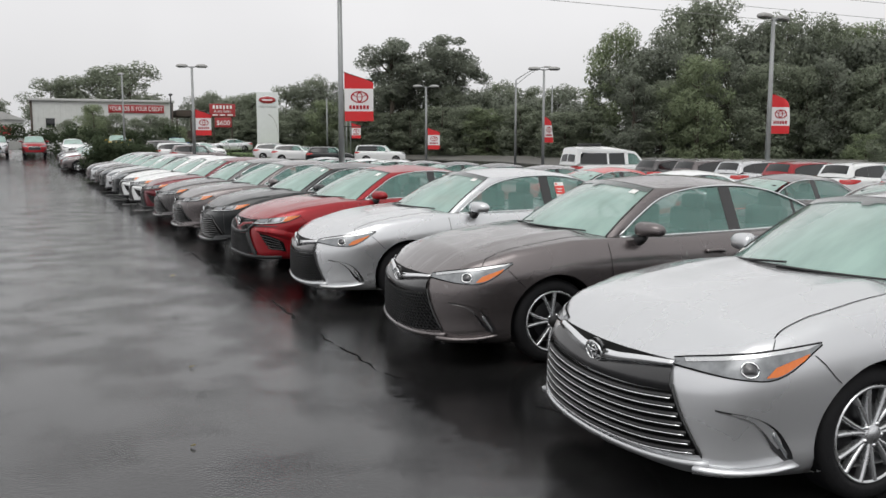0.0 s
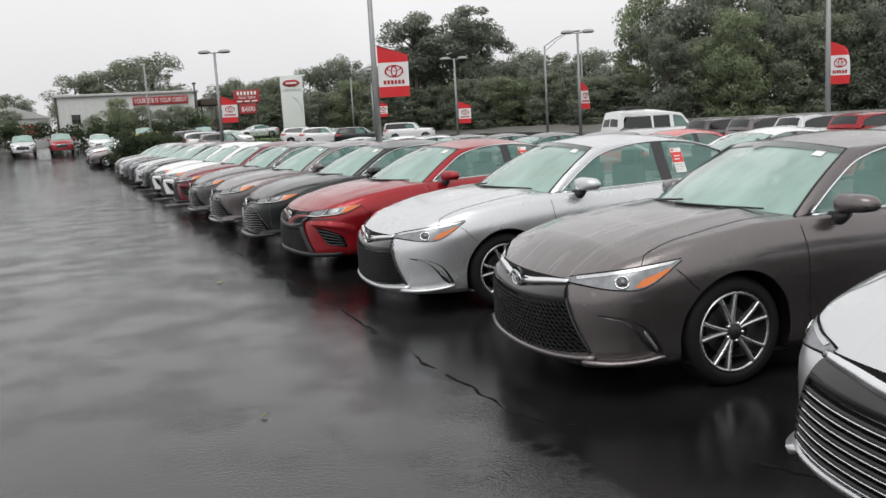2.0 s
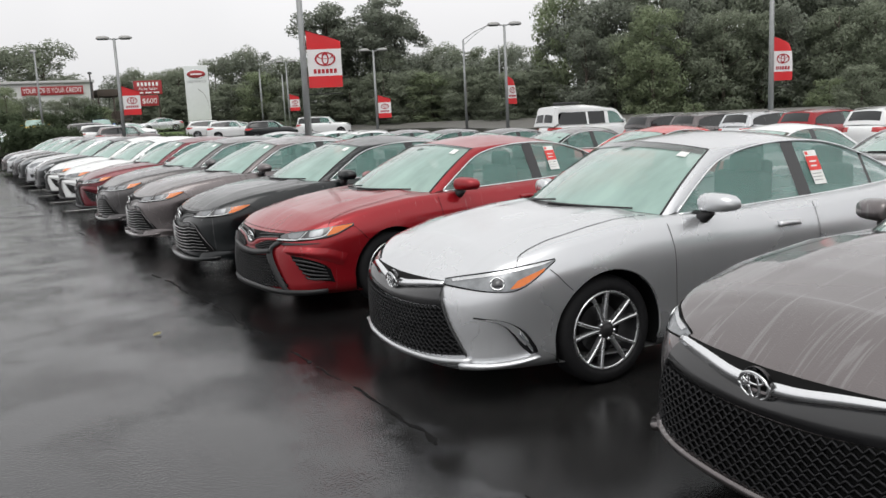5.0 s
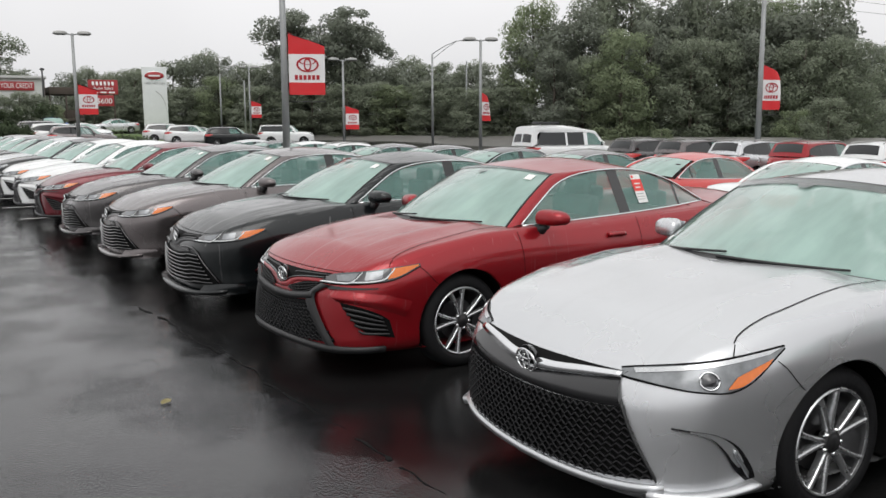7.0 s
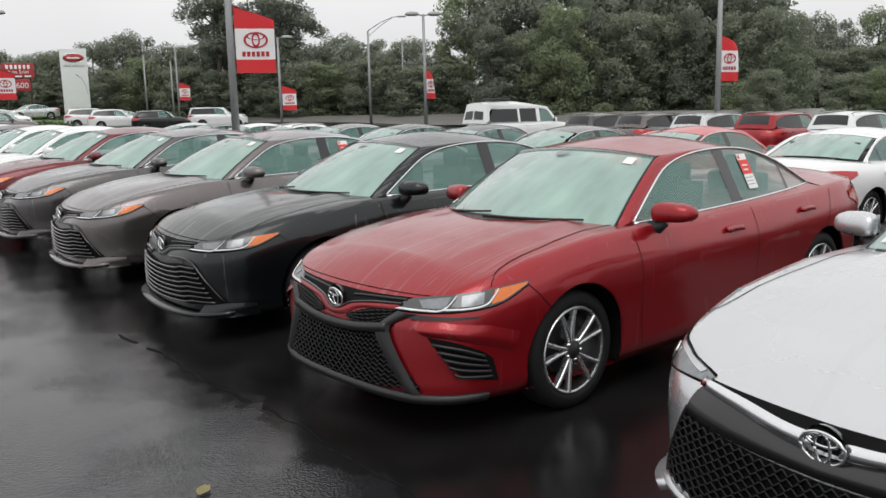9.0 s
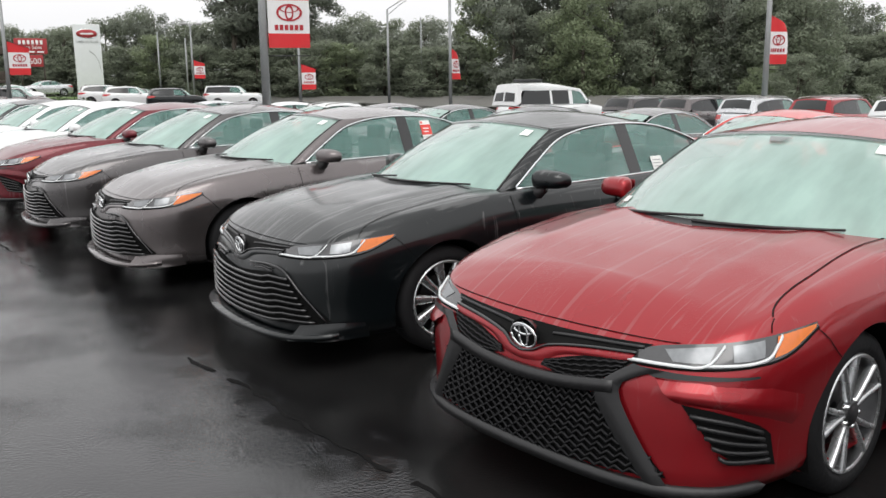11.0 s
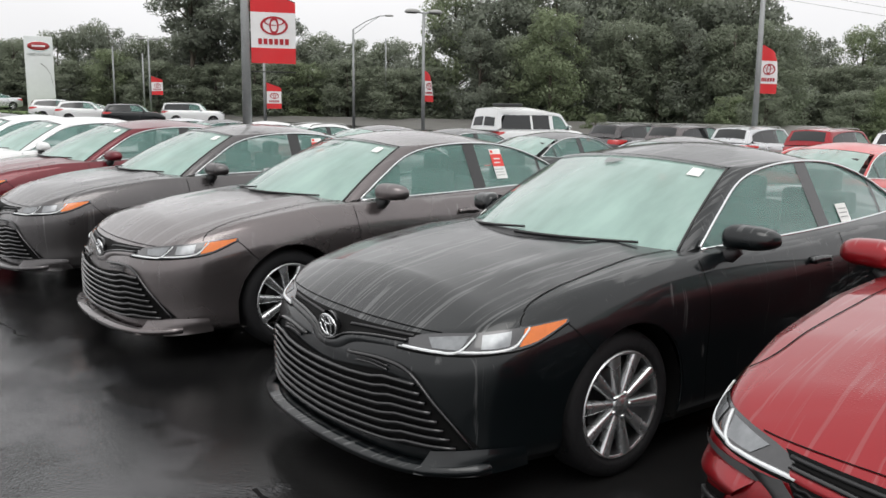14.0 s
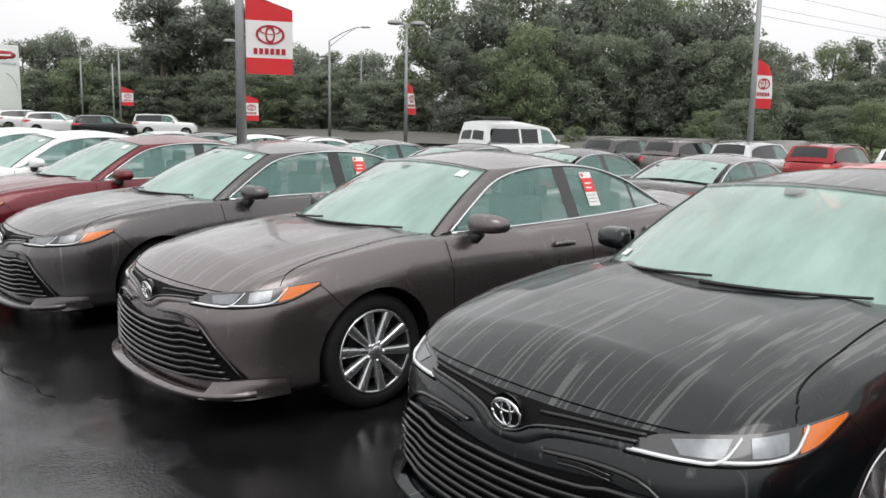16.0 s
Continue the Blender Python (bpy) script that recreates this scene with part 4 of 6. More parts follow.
def nose_le(S, car):
    nose_18(S, car)
    top = [(-0.62, 0.520), (-0.42, 0.558), (0, 0.525), (0.42, 0.558), (0.62, 0.520)]
    low = [(-0.86, 0.30), (-0.5, 0.272), (0, 0.262), (0.5, 0.272), (0.86, 0.30)]
    # the opening is a near-black sheet, shade painted rather than hollowed out
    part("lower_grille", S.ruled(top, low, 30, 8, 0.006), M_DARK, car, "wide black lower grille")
    for k in range(8):
        v = (k + 0.5) / 8
        z = 0.530 - 0.0345 * k
        w = 0.58 + 0.20 * v
        pts = [(-w, z + 0.012), (-w * 0.72, z + 0.014), (-w * 0.62, z), (-0.2, z - 0.012), (0, z - 0.015), (0.2, z - 0.012), (w * 0.62, z), (w * 0.72, z + 0.014), (w, z + 0.012)]
        part("grille_bar", S.bar(pts, 0.0062, 0.004, 0.030, 36), M_GLOSSB, car)
        if k in (0, 1):
            both(S, "upper_louvre", S.bar([(0.24, 0.585 - 0.016 * k), (0.34, 0.592 - 0.016 * k), (0.44, 0.584 - 0.016 * k)], 0.004, 0.002, 0.012, 8), M_GLOSSB, car)
    both(S, "grille_surround", S.bar([(0.18, 0.592), (0.40, 0.606), (0.56, 0.580), (0.70, 0.45), (0.83, 0.30)], 0.006, 0.0, 0.018, 20), M_GLOSSB, car)
    lip = S.bar([(-0.90, 0.225), (-0.6, 0.205), (0, 0.20), (0.6, 0.205), (0.90, 0.225)], 0.015, -0.03, 0.085, 30)
    part("chin_lip", lip, M_PAINT, car, "grey chin lip streaked by rain")
    both(S, "corner_fin", S.ruled([(0.66, 0.275), (0.86, 0.292), (1.06, 0.285)], [(0.62, 0.195), (0.86, 0.188), (1.10, 0.19)], 12, 6, lambda u, v: 0.006 + 0.085 * v ** 1.4 * (1 - 0.75 * u)), M_PAINT, car)


def nose_se18(S, car):
    nose_18(S, car)
    both(S, "upper_mesh_backing", S.ruled([(0.12, 0.60), (0.30, 0.648), (0.50, 0.668)], [(0.10, 0.575), (0.26, 0.555), (0.42, 0.60)], 10, 3, 0.003), M_DARK, car)
    both(S, "upper_mesh", net(S, [(0.12, 0.60), (0.30, 0.645), (0.48, 0.665)], [(0.11, 0.577), (0.26, 0.56), (0.42, 0.605)], 16, 4, 0.003, 0.012, 0.003), M_MESH, car)
    top = [(-0.40, 0.535), (-0.2, 0.515), (0, 0.505), (0.2, 0.515), (0.40, 0.535)]
    low = [(-0.64, 0.27), (-0.4, 0.255), (0, 0.25), (0.4, 0.255), (0.64, 0.27)]
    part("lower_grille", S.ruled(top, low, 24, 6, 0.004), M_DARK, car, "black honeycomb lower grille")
    part("lower_mesh", net(S, top, low, 44, 11, 0.003, 0.018, 0.0042), M_MESH, car)
    part("grille_frame_top", S.bar([(-0.44, 0.575), (-0.22, 0.545), (0, 0.535), (0.22, 0.545), (0.44, 0.575)], 0.022, -0.005, 0.030, 24), M_BLACK, car, "matt black grille frame")
    both(S, "grille_frame_side", joined(S.ruled([(0.62, 0.655), (0.52, 0.62), (0.46, 0.565), (0.53, 0.42), (0.65, 0.235)], [(0.50, 0.662), (0.42, 0.61), (0.36, 0.54), (0.43, 0.42), (0.56, 0.25)], 18, 3, lambda u, v: 0.016 + 0.014 * math.sin(math.pi * v))), M_BLACK, car, "matt black grille frame")
    both(S, "lamp_underline", S.ruled([(0.50, 0.655), (0.7, 0.650), (0.95, 0.648)], [(0.58, 0.628), (0.7, 0.632), (0.95, 0.640)], 10, 2, 0.008), M_BLACK, car)
    both(S, "side_intake", S.ruled([(0.68, 0.548), (0.82, 0.522), (0.96, 0.468), (1.03, 0.420)], [(0.75, 0.455), (0.83, 0.365), (0.93, 0.325), (1.07, 0.295)], 10, 4, 0.004), M_DARK, car)
    for k in range(5):
        both(S, "intake_slat", S.bar([(0.71 + 0.026 * k, 0.512 - 0.038 * k), (0.85, 0.486 - 0.036 * k), (0.98 + 0.012 * k, 0.438 - 0.028 * k)], 0.007, 0.002, 0.018, 8), M_BLACK, car)
    both(S, "bumper_ridge", S.ruled([(0.58, 0.628), (0.80, 0.622), (1.0, 0.600), (1.20, 0.545)], [(0.66, 0.548), (0.82, 0.530), (1.0, 0.480), (1.14, 0.425)], 16, 6, lambda u, v: -0.002 + 0.030 * min(v / 0.6, (1 - v) / 0.4) * (1 - 0.5 * u)), M_PAINT, car)
    part("chin_lip", S.bar([(-1.0, 0.222), (-0.6, 0.222), (0, 0.230), (0.6, 0.222), (1.0, 0.222)], 0.022, -0.03, 0.04, 30), M_BLACK, car, "matt black chin lip")


def nose_17(S, car):
    """What the two older noses share: chrome wing, large swept lamps, slim curved inlets."""
    part("upper_slot", S.ruled([(-0.56, 0.708), (-0.3, 0.702), (0, 0.698), (0.3, 0.702), (0.56, 0.708)], [(-0.54, 0.69), (-0.28, 0.660), (0, 0.628), (0.28, 0.660), (0.54, 0.69)], 24, 4, 0.004), M_DARK, car)
    both(S, "chrome_wing", S.bar([(0.05, 0.650), (0.16, 0.657), (0.34, 0.680), (0.54, 0.698)], 0.020, 0.0, 0.026, 16, 0.5), M_CHROME, car, "chrome wing beside the emblem")
    part("grille_bridge", S.ruled([(-0.54, 0.684), (-0.28, 0.650), (0, 0.618), (0.28, 0.650), (0.54, 0.684)], [(-0.57, 0.575), (-0.3, 0.552), (0, 0.545), (0.3, 0.552), (0.57, 0.575)], 24, 6, lambda u, v: 0.006 + 0.016 * math.sin(math.pi * v)), M_GLOSSB, car, "black band across the nose")
    for f in (lambda p: p, mirrored):
        h = part("headlamp", f(S.ruled([(0.52, 0.716), (0.66, 0.742), (0.9, 0.772), (1.10, 0.795), (1.30, 0.820)], [(0.54, 0.692), (0.70, 0.688), (0.90, 0.672), (1.07, 0.680), (1.30, 0.812)], 22, 6, 0.004)), M_LAMP, car, "large clear headlamp swept back over the wing")
        part("lamp_upper", f(S.ruled([(0.58, 0.726), (0.9, 0.770), (1.28, 0.816)], [(0.60, 0.712), (0.9, 0.754), (1.22, 0.795)], 14, 2, 0.008)), M_ALLOY, h)
        part("projector_ring", f(tube([tuple(Vector(S.P(0.93 + 0.040 * math.cos(w), 0.712 + 0.032 * math.sin(w), 0.010))) for w in np.linspace(0, 2 * math.pi, 21)], 0.0045, 6)), M_CHROME, h)
        part("projector", f(S.ruled([(0.90, 0.733), (0.96, 0.735)], [(0.90, 0.690), (0.96, 0.692)], 4, 4, lambda u, v: 0.006 + 0.014 * math.sin(math.pi * u) * math.sin(math.pi * v))), M_LAMPD, h)
        part("indicator", f(S.ruled([(1.05, 0.722), (1.12, 0.745), (1.23, 0.778)], [(1.0, 0.680), (1.07, 0.688), (1.20, 0.752)], 8, 3, 0.009)), M_AMBER, h, "amber indicator lens")
        part("lamp_shadow_line", f(joined(S.bar([(0.54, 0.690), (0.70, 0.685), (0.90, 0.669), (1.07, 0.677), (1.30, 0.811)], 0.003, 0.0, 0.006, 20), S.bar([(0.52, 0.718), (0.66, 0.744), (0.9, 0.774), (1.10, 0.797), (1.30, 0.821)], 0.0025, 0.0, 0.006, 20))), M_DARK, h)
        inl = part("fog_inlet", f(S.ruled([(0.78, 0.525), (0.95, 0.498), (1.07, 0.435), (1.15, 0.335), (1.17, 0.285)], [(0.78, 0.517), (0.93, 0.480), (1.01, 0.408), (1.06, 0.335), (1.12, 0.280)], 14, 3, lambda u, v: 0.005 - 0.012 * math.sin(math.pi * v) * math.sin(math.pi * u))), M_GLOSSB, car, "slim black inlet curving down the bumper")
        part("running_lamp", f(S.bar([(1.055, 0.410), (1.10, 0.350), (1.135, 0.300)], 0.014, -0.004, 0.008, 10)), M_LAMP, inl)
        part("bumper_wing", f(S.bar([(0.70, 0.238), (0.86, 0.235), (1.02, 0.245), (1.16, 0.272)], 0.017, -0.02, 0.060, 14, 0.6)), M_PAINT, car)
    badge(S, car, 0.650, 0.072)


LOW_TOP = [(-0.58, 0.575), (-0.3, 0.548), (0, 0.538), (0.3, 0.548), (0.58, 0.575)]
LOW_END = [(-0.72, 0.30), (-0.4, 0.265), (0, 0.252), (0.4, 0.265), (0.72, 0.30)]


def lower_17(S, car):
    part("lower_grille", S.ruled(LOW_TOP, LOW_END, 28, 6, 0.004), M_DARK, car, "black lower grille")
    both(S, "grille_edge", S.bar([(0.57, 0.60), (0.63, 0.47), (0.73, 0.295)], 0.008, 0.0, 0.018, 10), M_BLACK, car)


def nose_xle(S, car):
    nose_17(S, car)
    lower_17(S, car)
    for k in range(7):
        v = (k + 0.55) / 7
        line = [(a[0] * (1 - v) + b[0] * v, a[1] * (1 - v) + b[1] * v) for a, b in zip(LOW_TOP, LOW_END)]
        slat = part("grille_slat", S.bar([(g * 0.98, z) for g, z in line], 0.010, 0.002, 0.022, 28), M_BLACK, car)
        part("slat_edge", S.bar([(g * 0.97, z - 0.008) for g, z in line], 0.0032, 0.020, 0.026, 28), M_CHROME, slat, "thin chrome edge")
    part("chin_lip", S.bar([(-0.76, 0.262), (-0.4, 0.236), (0, 0.226), (0.4, 0.236), (0.76, 0.262)], 0.016, -0.02, 0.028, 28), M_PAINT, car)


def nose_se17(S, car):
    nose_17(S, car)
    lower_17(S, car)
    part("lower_mesh", net(S, LOW_TOP, LOW_END, 56, 12, 0.003, 0.016, 0.0038), M_MESH, car, "black honeycomb mesh")
    part("chin_lip", S.bar([(-0.76, 0.265), (-0.4, 0.238), (0, 0.228), (0.4, 0.238), (0.76, 0.265)], 0.016, -0.02, 0.030, 28), M_PAINT, car)


NOSES = {"": nose_plain, "le": nose_le, "se18": nose_se18, "xle": nose_xle, "se17": nose_se17}


def recolour(car, material):
    for o in car.children_recursive:
        if o.data and o.data.materials and o.data.materials[0] == M_PAINT:
            o.material_slots[0].link = "OBJECT"
            o.material_slots[0].material = material
    return car


def parked(car, x, y, turn, material, label, dz=0.0):
    cx, cy = x + 2.4 * math.cos(radians(turn)), y + 2.4 * math.sin(radians(turn))
    c = copy_thing(car, pose(x, y, ground_z(cx, cy) + dz, 0, 0, turn))
    recolour(c, material)
    return tagged(c, label)


# ---- the ground: one wet sheet of asphalt out to the horizon ----
xs = sorted(set([-900, -300, -120, -60] + list(range(-30, 60, 3)) + [70, 90, 120, 200, 400, 900]))
ys = sorted(set([-900, -300, -100, -40] + list(range(-20, 110, 4)) + [130, 180, 300, 600, 1200]))
gv = [(x, y, ground_z(x, y)) for y in ys for x in xs]
gf = [(j * len(xs) + i, j * len(xs) + i + 1, (j + 1) * len(xs) + i + 1, (j + 1) * len(xs) + i) for j in range(len(ys) - 1) for i in range(len(xs) - 1)]
tagged(part("ground", (gv, gf), M_ASPHALT), "dark wet asphalt of a car lot", "ground", kind="structure")

# ---- the cars of the first row ----
proto_xle = build_car("sedan", "silver sedan with chrome-edged horizontal grille slats, wet with rain", SEDAN17, "xle")
proto_se17 = build_car("sedan", "grey sedan with a black mesh grille, wet with rain", SEDAN17, "se17")
proto_se18 = build_car("sedan", "red sporty sedan with a black honeycomb grille", SEDAN18, "se18")
proto_le = build_car("sedan", "black sedan with a wide barred lower grille", SEDAN18, "le")
proto_far = build_car("sedan", "plain sedan", SEDAN18, "", fine=False)
proto_suv = build_car("compact_suv", "compact sport-utility car with roof rails", SUV, "", fine=False, tint=True, racks=1, category="suv")
proto_rail = build_car("estate_car", "low white car with roof rails", SEDAN18, "", fine=False, racks=1)

ROW = [  # nose x, middle y, turn, car, paint, label
    (-0.06, -5.67, -4, proto_xle, P_SILVER, "silver sedan with chrome-edged horizontal grille slats, wet with rain"),
    (0.07, -2.73, -6, proto_se17, P_GREY, "brownish grey sedan with a black mesh grille, streaked by rain"),
    (0.00, 0.01, -4, proto_se17, P_SILVER, "silver sedan with a black mesh grille and chrome wing"),
    (-0.04, 2.74, 2, proto_se18, P_RED, "red sporty sedan with a matt black honeycomb grille"),
    (-0.05, 5.32, -3, proto_le, P_BLACK, "black sedan, its bonnet streaked by running rain"),
    (-0.10, 8.04, -3, proto_le, P_GREY, "dark grey sedan with a wide barred lower grille"),
    (-0.10, 10.75, -4, proto_le, P_GREY2, "charcoal sedan with a wide barred lower grille"),
    (-0.10, 13.4, -5, proto_se18, P_RED_DARK, "dark red sedan beside a white one"),
    (-0.10, 16.1, -5, proto_se18, P_WHITE, "white sedan with a black grille"),
    (-0.10, 18.8, -5, proto_se18, P_WHITE, "white sedan with a black grille"),
    (-0.10, 21.5, -5, proto_far, P_BLACK, "black sedan far down the row"),
    (-0.10, 24.2, -5, proto_far, P_SILVER, "silver sedan far down the row"),
    (-0.10, 26.9, -5, proto_far, P_BLACK, "black sedan far down the row"),
    (-0.10, 29.6, -5, proto_far, P_GREY2, "dark grey sedan far down the row"),
    (-0.10, 32.3, -5, proto_far, P_SILVER, "silver sedan near the end of the row"),
    (-0.10, 35.0, -5, proto_far, P_GREY, "grey sedan at the end of the row"),
]
for x, y, turn, proto, pm, label in ROW:
    c = parked(proto, x, y, turn, pm, label)

# second row: tails towards the first
for y, pm, label, proto in ((-3.3, P_GREY2, "dark grey sedan seen from behind", proto_far), (-0.6, P_GREY, "grey sedan seen from behind", proto_far), (2.1, P_GREY2, "dark sedan seen from behind", proto_far), (4.8, P_WHITE, "white sedan seen from behind", proto_far), (7.5, P_ORANGE, "bright red sedan seen from behind", proto_far),
                     (10.2, P_GREY2, "dark grey sedan with a misted rear window", proto_far), (12.9, P_BLACK, "black sedan with a misted rear window", proto_far), (15.6, P_BLACK, "black sedan in the second row", proto_far), (18.3, P_GREY2, "dark grey sedan in the second row", proto_far),
                     (21.0, P_WHITE, "low white car with roof rails in the second row", proto_rail), (23.7, P_WHITE, "white sedan in the second row", proto_far), (26.4, P_BLACK, "black sedan in the second row", proto_far), (29.1, P_SILVER, "silver sedan in the second row", proto_far)):
    parked(proto, 7.65 + 4.87, y, 180, pm, label, 0.0)
# third row: sport-utility cars across an aisle
for y, pm, label in ((6.2, P_GREY2, "dark grey sport-utility car with roof rails"), (8.8, P_SILVER, "silver sport-utility car with roof rails"), (11.4, P_WHITE, "white sport-utility car with roof rails"), (14.0, P_RED, "red sport-utility car with roof rails"), (16.6, P_SILVER, "silver sport-utility car with roof rails"),
                     (19.2, P_GREY, "dark grey sport-utility car with roof rails"), (21.8, P_GREY2, "charcoal sport-utility car with roof rails")):
    parked(proto_suv, 23.0 + 4.57, y + 0.7, 180, pm, label)
for proto in (proto_xle, proto_se17, proto_se18, proto_le, proto_far, proto_suv, proto_rail):
    for o in (*proto.children_recursive, proto):
        bpy.data.objects.remove(o)

van = build_car("high_roof_van", "white high-roof conversion van with dark windows", VAN, "", fine=False, group="", tint=True, category="van")
recolour(van, P_WHITE)
van.matrix_basis = pose(29.0, 28.6, ground_z(26, 28), 0, 0, 174)
part("roof_vent", box(1.1, 0.75, 0.11, (4.2, 0, 2.315), 0.04), M_BLACK, van)
big_suv = build_car("large_suv", "large white sport-utility vehicle standing across the lot", FULL_SUV, "", fine=False, group="", tint=True, racks=2, category="suv")
recolour(big_suv, P_WHITE)
big_suv.matrix_basis = pose(31.6, 69.5, ground_z(29, 70), 0, 0, 155)

# ---- the long crack in front of the first row, patched edges, and small cracks ----
def crack(line, width, seed):
    """A ragged low ridge and gap where two layers of asphalt meet."""
    rng = random.Random(seed)
    pts = spread(line, int(np.linalg.norm(np.array(line[-1]) - np.array(line[0])) / 0.035))
    V, F = [], []
    for k, (x, y) in enumerate(pts):
        o = 0.07 * noise.noise(Vector((x, y * 0.9, seed))) + 0.045 * noise.noise(Vector((x, y * 5, seed)))
        w = width * rng.uniform(0.35, 1.1) * max(0.06, 0.55 + 1.9 * noise.noise(Vector((x * 2, y * 1.3, seed + 5))) + 0.9 * noise.noise(Vector((x, y * 9, seed + 9))))
        t = pts[min(k + 1, len(pts) - 1)] - pts[max(k - 1, 0)]
        n = np.array([t[1], -t[0]]) / np.linalg.norm(t)
        z = ground_z(x, y)
        for s, h in ((-1 - 0.5 * rng.random(), 0.002), (-0.3, 0.0035), (0.3, 0.003), (1 + 0.7 * rng.random(), 0.002)):
            V.append((x + n[0] * (o + s * w), y + n[1] * (o + s * w), z + h))
    for k in range(len(pts) - 1):
        if noise.noise(Vector((pts[k][0], pts[k][1] * 0.55, seed + 20))) < -0.08 or noise.noise(Vector((1.0, pts[k][1] * 4.0, seed + 30))) < -0.22:
            continue
        for e in range(3):
            F.append((4 * k + e, 4 * k + 4 + e, 4 * k + 5 + e, 4 * k + 1 + e))
    return V, F


M_CRACK = mat("crack_filler", (0.004, 0.004, 0.004), 0.8, bump=0.8, fine=60, spec=0.15)
tagged(part("asphalt_crack", crack([(-0.40, -12), (-0.39, -5.6), (-0.33, -3.2), (-0.32, 0), (-0.32, 3), (-0.40, 5), (-0.48, 8), (-0.60, 14), (-0.7, 40)], 0.010, 1), M_CRACK), "ragged crack in the asphalt before the row", "crack", kind="structure")
tagged(part("asphalt_crack", crack([(-2.7, 15.4), (-1.4, 14.6), (-0.1, 14.1)], 0.03, 2), M_CRACK), "crack across the asphalt", "crack", kind="structure")
tagged(part("asphalt_crack", crack([(-0.35, -3.4), (0.15, -4.3), (0.4, -5.0)], 0.010, 3), M_CRACK), "fine crack in the asphalt", "crack", kind="structure")
M_DRYLEAF = mat("fallen_leaf", (0.20, 0.17, 0.07), 0.7)
for lx, ly, s in ((-1.01, 2.30, 0.032), (-1.6, -2.6, 0.016), (-1.9, -4.4, 0.014)):
    lf = part("fallen_leaf", grid(lambda u, v, s=s: (s * (u - 0.5) * 2 * math.sin(math.pi * (0.1 + 0.8 * v)), s * 2.4 * (v - 0.5), 0.006 + 0.012 * abs(u - 0.5) + 0.01 * v), 4, 4), M_DRYLEAF)
    lf.matrix_basis = pose(lx, ly, 0, 0, 0, 40 + 90 * lx)
    tagged(lf, "small fallen leaf on the wet asphalt", "leaf", "fallen leaves")


# ---- window stickers of the first row ----
def sticker(car_pose, spec, x, z, red):
    sy, sz, st = spec["side"]
    win = spec["win"]
    xm, xr = (win[0][0] + win[-1][0]) / 2, (win[-1][0] - win[0][0]) / 2

    def fn(z0, z1, x0=x - 0.055, x1=x + 0.065, d=0.004):
        def f(u, v):
            zz, xx = z0 + (z1 - z0) * v, x0 + (x1 - x0) * u + 0.05 * (z1 - z)
            return (xx, -(sy - (zz - sz) * st - 0.035 * ((xx - xm) / xr) ** 2 + d), zz)
        return grid(f, 2, 2)
    s = thing("window_sticker", "red and white price sheet on a rear door window" if red else "white price sheet on a rear door window", "sticker", "price sheets", car_pose)
    part("sheet", fn(z - 0.10, z + (0.13 if red else 0.0)), M_PAPER, s)
    if red:
        part("red_panel", fn(z - 0.005, z + 0.09, d=0.006), M_PAPERR, s)
        part("text_bar", fn(z + 0.05, z + 0.06, x - 0.03, x + 0.04, 0.008), M_PAPER, s)
        part("text_bar", fn(z + 0.02, z + 0.03, x - 0.03, x + 0.03, 0.008), M_PAPER, s)
        part("logo_square", fn(z + 0.10, z + 0.122, x - 0.045, x - 0.02, 0.006), M_PAPERR, s)
    for k in range(3):
        part("text_bar", fn(z - 0.03 - 0.022 * k, z - 0.025 - 0.022 * k, x - 0.04, x + 0.05, 0.006), M_GALV, s)


for i, red in ((2, True), (3, True), (4, False), (5, True), (6, True)):
    x, y, turn, proto, pm, label = ROW[i]
    sticker(pose(x, y, ground_z(x + 2.4, y), 0, 0, turn), SEDAN17 if i == 2 else SEDAN18, 2.96, 1.16 if red else 1.10, red)


# ---- trees, bushes and hedges ----
def leaf_cloud(rng, blobs, n, size, squash=0.8):
    """Small leaf sprays near the skins of overlapping clumps; their normals follow the clumps."""
    r = np.random.default_rng(rng.randrange(1 << 30))
    B = np.array(blobs, float)
    w = B[:, 3] ** 2
    c = B[r.choice(len(B), n, p=w / w.sum())]

    def unit(a):
        return a / np.linalg.norm(a, axis=1)[:, None]
    d = unit(r.normal(size=(n, 3)))
    p = c[:, :3] + d * (1, 1, squash) * (c[:, 3] * (0.35 + 0.7 * r.random(n) ** 0.6))[:, None]
    a = unit(r.normal(size=(n, 3)) * (1, 1, 0.7))
    b = unit(np.cross(a, d + 0.05 * r.normal(size=(n, 3))))
    s = (size * r.uniform(0.55, 1.3, n))[:, None]
    V = np.stack([p - a * s * 0.9 - b * s * 0.5, p + a * s * 0.9 - b * s * 0.5 + d * s * 0.25, p + b * s * 0.9 + d * s * 0.1], 1)
    inward = (np.cross(V[:, 1] - V[:, 0], V[:, 2] - V[:, 0]) * d).sum(1) < 0
    V[inward] = V[inward][:, ::-1]
    V = V.reshape(-1, 3)
    N = np.repeat(unit(d + (0, 0, 0.4) + 0.16 * r.normal(size=(n, 3))), 3, axis=0)
    me = bpy.data.meshes.new("leaves")
    me.from_pydata(V, [], np.arange(3 * n).reshape(-1, 3))
    me.polygons.foreach_set("use_smooth", [True] * n)
    me.update()
    me.normals_split_custom_set_from_vertices(N.tolist())
    return me


